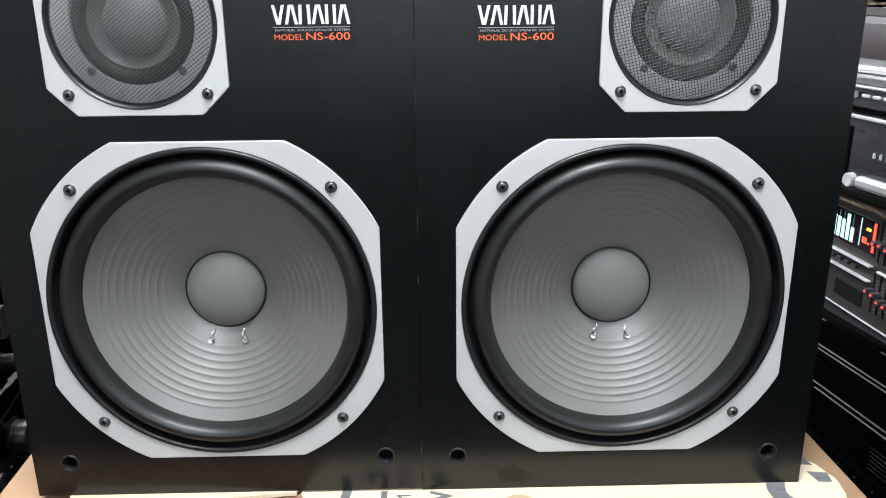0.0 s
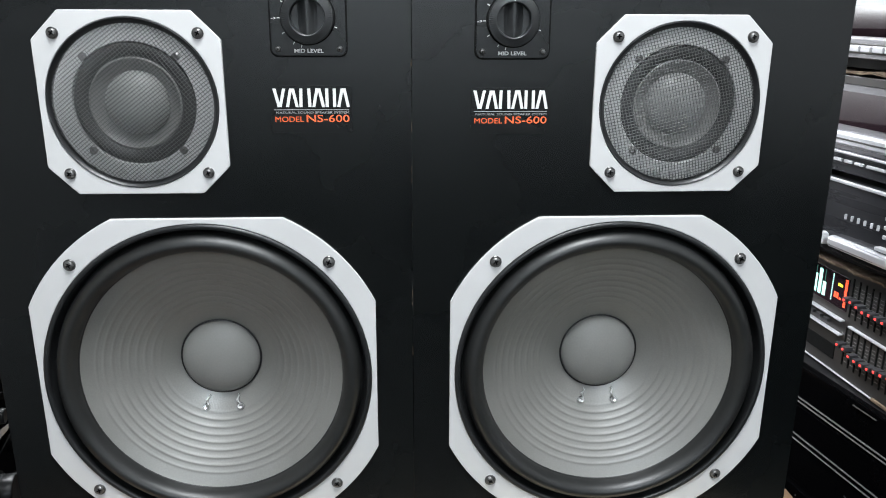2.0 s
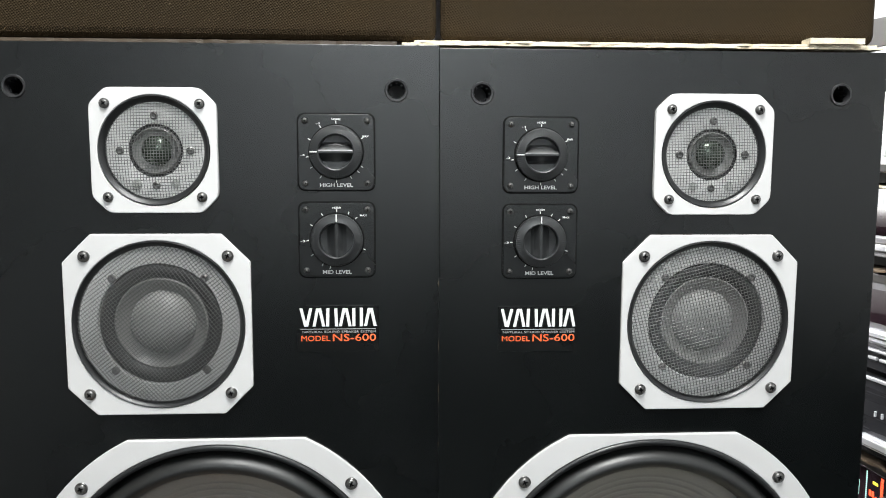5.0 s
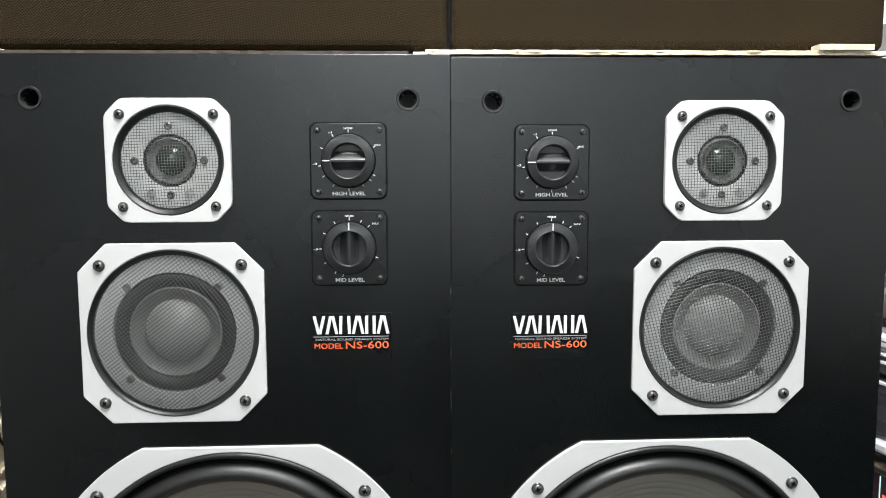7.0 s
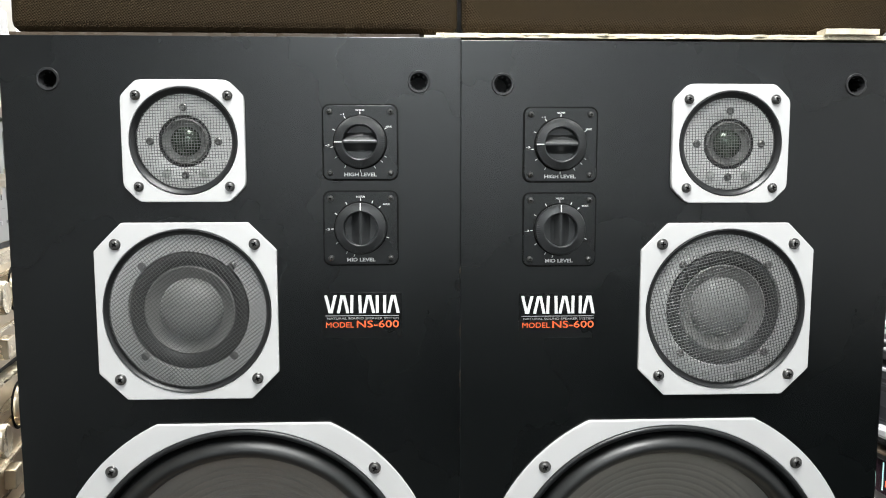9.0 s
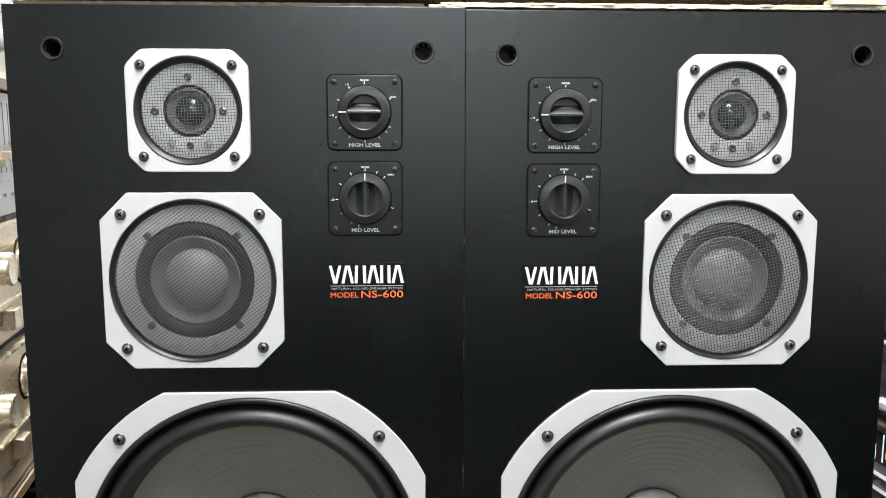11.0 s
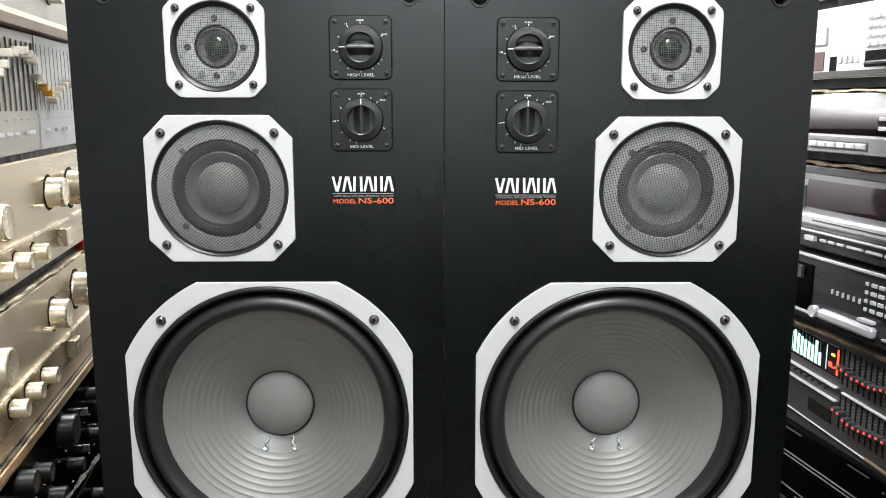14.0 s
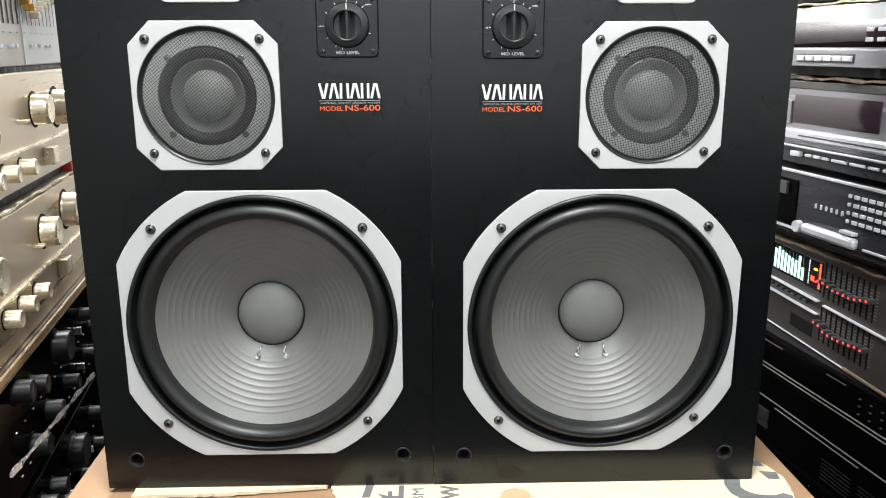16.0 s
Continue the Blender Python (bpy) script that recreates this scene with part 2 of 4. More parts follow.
def lettering(body, width, height, depth=0.00025, bold=0.0):
    """Flat raised letters that stand in the xz plane, centred, of that width and height."""
    cu = bpy.data.curves.new("lettering", "FONT")
    cu.body, cu.extrude, cu.resolution_u, cu.offset = body, 0.01, 3, bold
    ob = new("lettering", cu)
    bpy.context.view_layer.update()
    me = bpy.data.meshes.new_from_object(ob.evaluated_get(bpy.context.evaluated_depsgraph_get()))
    bpy.data.objects.remove(ob)
    co = np.empty(len(me.vertices) * 3)
    me.vertices.foreach_get("co", co)
    co = co.reshape(-1, 3)
    lo, hi = co.min(0), co.max(0)
    c = (co - (lo + hi) / 2) / (hi - lo)
    me.vertices.foreach_set("co", np.stack([c[:, 0] * width, -c[:, 2] * depth, c[:, 1] * height], 1).ravel())
    return me


def written(name, body, width, height, material, parent, loc, label="", rot=(0, 0, 0), bold=0.0):
    me = lettering(body, width, height, bold=bold)
    me.materials.append(material)
    return put(name, me, parent, loc, label, rot)


CACHE = {}


def shared(key, make):
    if key not in CACHE:
        CACHE[key] = make()
    return CACHE[key]


# ---- the room ----
def plain(name, bm, material, label, category, kind="structure"):
    ob = new(name, to_mesh(name, bm, material))
    return tagged(ob, label, category, kind=kind)


plain("floor", box(-1.1, 1.1, -3.2, 1.4, FLOOR - 0.1, FLOOR), M_FLOOR, "dark worn shop floor", "floor")
plain("ceiling", box(-1.1, 1.1, -3.2, 1.4, CEIL, CEIL + 0.1), M_WALL, "plain off-white ceiling", "ceiling")
# Side walls out of view; left darker, right paler to steer reflected light.
plain("wall_left", box(-1.2, -1.1, -3.3, 1.5, FLOOR - 0.1, CEIL + 0.1), M_SIDE, "plain unseen side wall, dark grey to weaken its bounce", "wall")
plain("wall_right", box(1.1, 1.2, -3.3, 1.5, FLOOR - 0.1, CEIL + 0.1), M_RIGHT, "plain unseen side wall, pale to brighten the baffle's reflection", "wall")
# Unseen dark panels, added so glossy fronts reflect black low down.
plain("reflection_darkener", box(-1.09, 1.065, -3.1995, -3.17, FLOOR, 0.12, 0.003), M_CASE, "added dark panel low on the end wall, darkens baffle reflections", "panelling")
plain("reflection_darkener", box(1.07, 1.0995, -3.19, 1.39, FLOOR, 0.16, 0.003), M_CASE, "added dark panel low on the side wall, darkens baffle reflections", "panelling")
plain("reflection_darkener", box(-1.09, 1.065, 1.37, 1.3995, FLOOR, -0.10, 0.003), M_CASE, "added dark panel low on the back wall, darkens reflections in unit fronts", "panelling")
plain("wall_back", box(-1.1, 1.1, 1.4, 1.5, FLOOR - 0.1, CEIL + 0.1), M_WALL, "plain off-white end wall", "wall")
# Out of view behind the camera; its tone sets the baffle's upper reflection.
plain("wall_front", box(-1.1, 1.1, -3.3, -3.2, FLOOR - 0.1, CEIL + 0.1), M_FRONT, "plain unseen end wall, pale for the baffle to reflect", "wall")
for lx, ly, sx, sy, watts in LAMPS:
    # Unseen housings, one per lamp, the two added fills included.
    fix = thing("unseen_light_fitting", pose(lx, ly, CEIL), "unseen white ceiling housing above a key or added fill lamp", "ceiling light", "ceiling lights")
    part("housing", box(-sx / 2 - 0.03, sx / 2 + 0.03, -sy / 2 - 0.03, sy / 2 + 0.03, -0.06, -0.001, 0.004), M_WALL, fix)


# ---- loudspeakers ----
BASE, TOP, HALF = -0.0305, 0.6335, 0.18492
BAFFLE = 0.003
W_C, W_Z, W_S = 0.1842, 0.1615, 0.1108
M_C, M_Z, M_S = 0.2273, 0.4088, 0.0567
T_C, T_Z, T_S = 0.2255, 0.5495, 0.0366
SOCKETS = ((0.0345, 0.598), (0.332, 0.599), (0.0345, 0.0065), (0.335, 0.0050))


def corner_angles(h, cut, n):
    c = math.atan2(h - cut, h)
    extra = []
    for q in range(4):
        extra += [q * math.pi / 2 + c, q * math.pi / 2 + math.pi / 2 - c]
    return sorted(set([math.tau * i / n for i in range(n)] + [a % math.tau for a in extra]))


def clipped_circle(h, rad):
    return lambda a: min(rad, h / max(abs(math.cos(a)), abs(math.sin(a))))


def chamfered(h, cut, p=400):
    """A square with cut corners; a lower p rounds the edges of the cuts."""
    def radius(a):
        flat, slant = h / max(abs(math.cos(a)), abs(math.sin(a))), (2 * h - cut) / (abs(math.cos(a)) + abs(math.sin(a)))
        low = min(flat, slant)
        return low * ((low / flat) ** p + (low / slant) ** p) ** (-1 / p)
    return radius


def flange(shape, angles, hole, back=0.004, lip=0.0008):
    hole_at = lambda a: hole
    rings = [ring_of(shape, angles, back), ring_of(shape, angles, lip * 0.7), ring_of(shape, angles, lip * 0.2, -lip * 0.35), ring_of(shape, angles, 0, -lip),
             ring_of(hole_at, angles, 0, lip * 0.8), ring_of(hole_at, angles, lip * 0.3, lip * 0.2), ring_of(hole_at, angles, lip), ring_of(hole_at, angles, back + 0.004)]
    return loft(rings)


def socket_screw(r):
    """Round head with a washer lip and a cross recess."""
    segs = 32
    angles = [math.tau * i / segs for i in range(segs)]

    def cross(a):
        x, z = max(abs(math.cos(a)), 1e-4), max(abs(math.sin(a)), 1e-4)
        return max(min(0.52 * r / x, 0.15 * r / z), min(0.15 * r / x, 0.52 * r / z))
    rings = [ring_of(lambda a: q * r, angles, y) for q, y in ((1.14, 0.0), (1.14, -0.0010), (1.05, -0.0014), (0.92, -0.0010), (0.88, -0.0018), (0.74, -0.0027), (0.60, -0.0030))]
    rings += [ring_of(cross, angles, -0.0031), ring_of(cross, angles, -0.0008, -0.00008), ring_of(lambda a: 0.00002, angles, -0.0006)]
    return loft(rings)


def crossed(me):
    """Near-black faces that put shade into a screw head's cross recess."""
    me.materials.append(M_HOLE)
    for p in me.polygons:
        if p.index >= 7 * 32:
            p.material_index = 1
    return me


def screws(r, s, parent, material, depth=0.0, name="screw"):
    me = shared(("screw", round(r, 5), material.name), lambda: crossed(to_mesh("screw", socket_screw(r * 0.86), material, 35)))
    for sx in (-1, 1):
        for sz in (-1, 1):
            put(name, me, parent, (sx * s, depth, sz * s), rot=(0, random.uniform(0, 90), 0))


def wire_mesh(rad, pitch, turn, thick, bulge, y, material):
    """Crossed wires over a disc, slightly domed towards the front."""
    verts, faces = [], []
    n = int(rad / pitch)
    for way in (0, 1):
        a = radians(turn + 90 * way)
        ux, uz = math.cos(a), math.sin(a)
        for k in range(-n, n + 1):
            o = k * pitch
            half = math.sqrt(max(rad * rad - o * o, 1e-8))
            steps = max(2, int(half / 0.0025))
            for i in range(steps + 1):
                t = half * (2 * i / steps - 1)
                x, z = ux * t - uz * o, uz * t + ux * o
                rr = (x * x + z * z) / (rad * rad)
                yy = y - bulge * (1 - rr * rr) - way * thick * 0.8
                base = len(verts)
                for dx, dy in ((-1, 0), (0, -1), (1, 0), (0, 1)):
                    verts.append((x - uz * dx * thick / 2, yy + dy * thick / 2, z + ux * dx * thick / 2))
                if i:
                    for j in range(4):
                        faces.append((base - 4 + j, base - 4 + (j + 1) % 4, base + (j + 1) % 4, base + j))
    me = bpy.data.meshes.new("wire_mesh")
    me.from_pydata(verts, [], faces)
    me.update()
    me.materials.append(material)
    return me


def cone_profile():
    prof = [(0.0378, 0.0515)]
    for i in range(221):
        f = i / 220
        r = 0.0382 + f * (0.1205 - 0.0382)
        y = 0.0510 - 0.0410 * f ** 0.94
        if 0.052 < r < 0.1095:
            fade = min(1, (r - 0.052) / 0.007, (0.1095 - r) / 0.004)
            y -= fade * 0.00058 * (0.5 + 0.5 * math.cos(math.tau * (r - 0.055) / 0.0065)) ** 2.2
        prof.append((r, y))
    return prof


def lead_wire():
    """A short kinked lead, up from the eyelet to the rim of the dust cap."""
    rings = []
    for i in range(15):
        f = i / 14
        cx, cy, rr = 0.0011 * math.sin(f * 9), -0.0012 - 0.0014 * math.sin(math.pi * f), 0.0010 + 0.0003 * math.sin(f * 14)
        rings.append([(cx + rr * math.cos(math.tau * k / 8), cy + rr * math.sin(math.tau * k / 8), -0.0062 + 0.0125 * f) for k in range(8)])
    return loft(rings, close_first=True, close_last=True)


def woofer(root, x, z):
    ang = corner_angles(0.1508, 0.1508 - 0.0727, 128)
    w = put("woofer", shared("w_flange", lambda: to_mesh("woofer_flange", flange(clipped_circle(0.1508, 0.1674), ang, 0.1462), M_SILVER, 9)), root, (x, 0, z), "silver twelve-inch woofer with a clipped round flange")
    put("gasket", shared("w_gasket", lambda: to_mesh("gasket", lathe([(0.1461, 0.004), (0.1461, -0.0008), (0.1454, -0.0018), (0.1440, -0.0021), (0.1424, -0.0019), (0.1415, -0.0012), (0.1411, 0.0020), (0.1404, 0.0090), (0.1388, 0.013)], 128), M_GLOSSRING, 50)), w, label="black moulded ring round the woofer")
    sur = [(0.1390, 0.0125), (0.1374, 0.0100)]
    for i in range(21):
        a = math.pi * i / 20
        sur.append((0.1282 + 0.0086 * math.cos(a), 0.0085 - 0.0135 * math.sin(a)))
    sur += [(0.1196, 0.0095), (0.1188, 0.0108)]
    put("surround", shared("w_surround", lambda: to_mesh("surround", lathe(sur, 128), M_RUBBER, 50)), w, label="black rolled rubber surround")
    put("cone", shared("w_cone", lambda: to_mesh("cone", lathe(cone_profile(), 160), M_CONE, 80)), w, label="grey paper cone with concentric ribs")
    cap = [(0.0387, 0.0508), (0.0382, 0.0496), (0.0374, 0.0494), (0.0370, 0.0504)]
    put("cap_rim", shared("w_rim", lambda: to_mesh("cap_rim", lathe(cap, 72), M_GLOSSRING, 50)), w, label="dark glue rim")
    dome = [(0.0369 * math.cos(a), 0.0506 - 0.0145 * math.sin(a)) for a in [math.pi / 2 * i / 16 for i in range(17)]]
    put("dust_cap", shared("w_cap", lambda: to_mesh("dust_cap", lathe(dome, 72), M_CAP, 60)), w, label="grey domed dust cap")
    put("back_chamber", shared("w_back", lambda: to_mesh("back_chamber", lathe([(0.147, 0.006), (0.147, 0.075), (0, 0.076)], 48), M_HOLE)), w)
    for sx in (-1, 1):
        put("terminal", shared("w_term", lambda: to_mesh("terminal", lathe([(0.0034, 0.002), (0.0036, -0.0006), (0.0026, -0.0016), (0.0015, -0.0012), (0.0012, 0.0004), (0, 0.0004)], 14), M_STEEL, 40)), w, (sx * 0.0165, 0.0420, -0.0492), "bright eyelet", rot=(-28, 0, 0))
        put("lead", shared("w_lead", lambda: to_mesh("lead", lead_wire(), M_STEEL, 60)), w, (sx * 0.0150, 0.0440, -0.0440), "short twisted bright lead", rot=(-28, -sx * 12, 0))
    screws(0.0054, W_S, w, M_SCREW)


def midrange(root, x, z):
    ang = corner_angles(0.0744, 0.0228, 96)
    w = put("midrange", shared("m_flange", lambda: to_mesh("midrange_flange", flange(chamfered(0.0744, 0.0228), ang, 0.0692), M_SILVER, 9)), root, (x, 0, z), "silver midrange driver with chamfered flange and wire mesh")
    put("ring", shared("m_ring", lambda: to_mesh("ring", lathe([(0.0691, 0.005), (0.0691, 0.0002), (0.0684, -0.0008), (0.0676, -0.0006), (0.0664, 0.0016), (0.0644, 0.0038), (0.0636, 0.008)], 96), M_GLOSSRING, 50)), w, label="black ring")
    put("plate", shared("m_plate", lambda: to_mesh("plate", lathe([(0.0650, 0.0042), (0.0505, 0.0042), (0.0500, 0.0048), (0.0498, 0.012)], 96), M_MPLATE, 40)), w, label="grey mounting plate behind the mesh")
    roll = [(0.0500, 0.0095), (0.0488, 0.0066), (0.0455, 0.0050), (0.0415, 0.0060), (0.0385, 0.0085), (0.0375, 0.0100)]
    put("surround", shared("m_roll", lambda: to_mesh("surround", lathe(roll, 80), M_ROLL, 60)), w, label="black rolled surround")
    prof = [(0.0379, 0.0082), (0.0366, 0.0074), (0.0334, 0.0108), (0.0300, 0.0136), (0.0262, 0.0152)]
    put("diaphragm", shared("m_dia", lambda: to_mesh("diaphragm", lathe(prof, 80), M_FLARE, 60)), w, label="dark coated diaphragm")
    dome = [(0.0265 * math.cos(a), 0.0150 - 0.0165 * math.sin(a)) for a in [math.pi / 2 * i / 16 for i in range(17)]]
    put("dome", shared("m_dome", lambda: to_mesh("dome", lathe(dome, 64), M_DOME, 60)), w, label="dark soft dome")
    turn = 37 if x < 0 else 14
    put("wire_mesh", shared(("m_mesh", turn), lambda: wire_mesh(0.0648, 0.0026, turn, 0.00060, 0.0056, 0.0022, M_WIRE)), w, label="woven grey wire mesh")
    bolt = shared("m_bolt", lambda: to_mesh("bolt", lathe([(0.0034, 0), (0.0034, -0.001), (0.002, -0.0019), (0.0012, -0.0008), (0, -0.0008)], 14), M_SCREW, 40))
    for a in (46, 134, 226, 314):
        put("bolt", bolt, w, (0.0530 * math.cos(radians(a)), 0.0042, 0.0530 * math.sin(radians(a))))
    stud = shared("m_stud", lambda: to_mesh("stud", lathe([(0.0036, 0), (0.0034, -0.0014), (0, -0.002)], 14), M_RESIN, 40))
    for sx in (-1, 1):
        put("stud", stud, w, (sx * 0.0150, 0.0042, -0.0575))
    screws(0.0048, M_S, w, M_SCREW)


def tweeter(root, x, z):
    ang = corner_angles(0.0493, 0.0130, 160)
    w = put("tweeter", shared("t_flange", lambda: to_mesh("tweeter_flange", flange(chamfered(0.0493, 0.0130, 50), ang, 0.0436, 0.006), M_SILVER, 9)), root, (x, -0.0015, z), "silver tweeter with chamfered square flange and wire mesh")
    put("ring", shared("t_ring", lambda: to_mesh("ring", lathe([(0.0433, 0.005), (0.0433, 0.0002), (0.0427, -0.0006), (0.0419, -0.0003), (0.0392, 0.0030), (0.0382, 0.0044), (0.0378, 0.008)], 80), M_GLOSSRING, 50)), w, label="black ring")
    put("plate", shared("t_plate", lambda: to_mesh("plate", lathe([(0.0392, 0.0046), (0.0222, 0.0046), (0.0214, 0.0050), (0.0210, 0.008)], 72), M_PLATE, 40)), w, label="grey face plate behind the mesh")
    put("throat", shared("t_throat", lambda: to_mesh("throat", lathe([(0.0212, 0.0056), (0.0206, 0.0094), (0.0180, 0.0098)], 64), M_ROLL, 50)), w, label="black throat")
    put("horn_ring", shared("t_horn", lambda: to_mesh("horn_ring", lathe([(0.0187, 0.0096), (0.0184, 0.0052), (0.0176, 0.0046), (0.0162, 0.0066), (0.0144, 0.0088), (0.0120, 0.0092)], 64), M_HORN, 50)), w, label="dark ring round the dome")
    dome = [(0.0122 * math.cos(a), 0.0088 - 0.0074 * math.sin(a)) for a in [math.pi / 2 * i / 12 for i in range(13)]]
    put("dome", shared("t_dome", lambda: to_mesh("dome", lathe(dome, 48), M_TDOME, 60)), w, label="small greenish dome")
    put("wire_mesh", shared("t_mesh", lambda: wire_mesh(0.0384, 0.0023, 2, 0.00046, 0.0036, 0.0026, M_WIREB)), w, label="woven grey wire mesh")
    bolt = shared("t_bolt", lambda: to_mesh("bolt", lathe([(0.0032, 0), (0.0032, -0.001), (0.002, -0.0018), (0.0011, -0.0008), (0, -0.0008)], 14), M_SCREW, 40))
    for a in (0, 90, 180, 270):
        put("bolt", bolt, w, (0.0275 * math.cos(radians(a)), 0.0046, 0.0275 * math.sin(radians(a))))
    stud = shared("t_stud", lambda: to_mesh("stud", lathe([(0.0036, 0), (0.0034, -0.0014), (0, -0.002)], 14), M_RESIN, 40))
    for sx in (-1, 1):
        put("stud", stud, w, (sx * 0.0150, 0.0046, -0.0262))
    screws(0.0041, T_S, w, M_SCREW)


def knob_mesh():
    """Dial ring with a fluted edge, a dished middle and a grip bar across."""
    segs = 144
    rings = []
    for r, y, flute in ((0.0208, 0.0, 0), (0.0212, -0.0045, 0), (0.0206, -0.0056, 1), (0.0158, -0.0070, 1), (0.0146, -0.0072, 0), (0.0138, -0.0068, 0), (0.0132, -0.0008, 0), (0.00002, -0.0004, 0)):
        ring = []
        for i in range(segs):
            a = math.tau * i / segs
            yy = y + (0.00026 if flute and i % 2 else 0)
            ring.append((r * math.cos(a), yy, r * math.sin(a)))
        rings.append(ring)
    bm = loft(rings)
    return to_mesh("knob", bm, M_KNOB, 25)


def control(root, x, z, title, turn, marks, words):
    p = put("control_plate", shared("c_plate", lambda: to_mesh("control_plate", slab(rounded_rect(0.0605, 0.0605, 0.0055), 0.0014 - 0.0032, -0.0002 + 0.0004, 0.0005), M_CAB)), root, (x, BAFFLE, z), "square black level control plate with white print")
    put("plate_gap", shared("c_rebate", lambda: to_mesh("plate_gap", slab(rounded_rect(0.0627, 0.0627, 0.0064), -0.0004, 0.0002, 0.0001), M_HOLE)), p, label="dark joint round the plate")
    k = put("knob", shared("c_knob", knob_mesh), p, (0, -0.0018, 0.0003), "black fluted rotary knob")
    put("grip", shared("c_grip", lambda: to_mesh("grip", loft([[(-0.0138, y, -w), (0.0138, y, -w), (0.0138, y, w), (-0.0138, y, w)] for y, w in ((-0.0004, 0.0082), (-0.0020, 0.0052), (-0.0056, 0.0014), (-0.0060, 0.0007))], close_last=True), M_KNOB)), p, (0, -0.0018, 0.0003), "raised grip bar", rot=(0, -turn, 0))
    put("gap_ring", shared("c_gap", lambda: to_mesh("gap_ring", lathe([(0.0222, 0.0003), (0.0222, -0.0003), (0.0206, -0.0004)], 64), M_HOLE)), p, (0, -0.0018, 0.0003), "dark gap round the knob")
    a = radians(turn)
    put("pointer", shared("c_ptr", lambda: to_mesh("pointer", box(-0.0031, 0.0031, -0.0002, 0.0006, -0.00045, 0.00045), M_WHITE)), p, (0.0178 * math.cos(a), -0.0087, 0.0003 + 0.0178 * math.sin(a)), "white index line", rot=(-12 * math.sin(a), -turn, 12 * math.cos(a)))
    me = shared("c_tick", lambda: to_mesh("tick", box(-0.0011, 0.0011, -0.0002, 0.0002, -0.0003, 0.0003), M_WHITE))
    for deg in marks:
        b = radians(deg)
        put("tick", me, p, (0.0236 * math.cos(b), -0.0019, 0.0003 + 0.0236 * math.sin(b)), rot=(0, -deg, 0))
    for body, dx, dz, wd, ht in words:
        if body:
            written("mark", body, wd, ht, M_WHITE, p, (dx, -0.0020, dz), bold=0.012)
        else:
            put("mark_bar", to_mesh("mark_bar", box(-wd / 2, wd / 2, -0.0002, 0.0002, -ht / 2, ht / 2), M_WHITE), p, (dx, -0.0019, dz))
    written("title", title, 0.0265 if "HIGH" in title else 0.0235, 0.0030, M_WHITE, p, (0, -0.0020, -0.0262), "white lettering", bold=0.02)
    me = shared("c_screw", lambda: crossed(to_mesh("screw", socket_screw(0.0022), M_SCREW, 35)))
    for sx in (-1, 1):
        for sz in (-1, 1):
            put("screw", me, p, (sx * 0.0248, -0.0016, sz * 0.0248), "small dark screw")


def badge(root, x, z):
    b = put("badge", shared("b_decal", lambda: to_mesh("badge", slab(rounded_rect(0.0670, 0.0385, 0.0008), -0.0003, 0.0002, 0.0001), M_DECAL)), root, (x, BAFFLE, z), "printed name badge in white and orange")
    # six plain upright shapes stand for the maker's mark
    h, k = 0.0076, 0.00128
    for c, foot, head in ((-0.0262, 0.0004, 0.0040), (-0.0158, 0.0040, 0.0008), (-0.0050, 0.0037, 0.0032), (0.0058, 0.0040, 0.0008), (0.0160, 0.0031, 0.0031), (0.0264, 0.0040, 0.0008)):
        for sx in (-1, 1):
            put("mark_bar", to_mesh("mark_bar", slab([(c + sx * foot - k, -h), (c + sx * foot + k, -h), (c + sx * head + k, h), (c + sx * head - k, h)], -0.0003, 0.0, 0.0001), M_WHITE), b, (0, -0.0003 - (0.0001 if sx > 0 else 0), 0.0094))
    put("rule", shared("b_rule", lambda: to_mesh("rule", box(-0.0310, 0.0310, -0.0001, 0.0002, -0.00025, 0.00025), M_GREYPRINT)), b, (0, -0.0004, -0.0004))
    written("motto", "NATURAL SOUND SPEAKER SYSTEM", 0.0600, 0.0018, M_GREYPRINT, b, (0.0007, -0.0005, -0.0027), "small grey lettering")
    written("model_word", "MODEL", 0.0235, 0.0045, M_ORANGE, b, (-0.0185, -0.0005, -0.0082), "orange lettering", bold=0.0)
    written("model_number", "NS-600", 0.0355, 0.0060, M_ORANGE, b, (0.0133, -0.0005, -0.0076), "orange lettering", bold=0.004)


def baffle_mesh(s):
    """Front board with real openings for the drivers and the grille sockets."""
    bm = bmesh.new()
    edges = []

    def loop(pts):
        vs = [bm.verts.new((x, BAFFLE, z)) for x, z in pts]
        edges.extend(bm.edges.new((vs[i], vs[(i + 1) % len(vs)])) for i in range(len(vs)))
    e = 0.0004
    loop([(-HALF + e, BASE + e), (HALF - e, BASE + e), (HALF - e, TOP - e), (-HALF + e, TOP - e)])
    holes = [(W_C, W_Z, 0.147, 64), (M_C, M_Z, 0.0702, 48), (T_C, T_Z, 0.0440, 40)] + [(x, z, 0.0074, 20) for x, z in SOCKETS]
    for x, z, r, n in holes:
        loop([(s * x - s * 0.185 + r * math.cos(math.tau * i / n), z + r * math.sin(math.tau * i / n)) for i in range(n)])
    bmesh.ops.triangle_fill(bm, edges=edges, use_beauty=True)
    return to_mesh("baffle", bm, M_CAB)


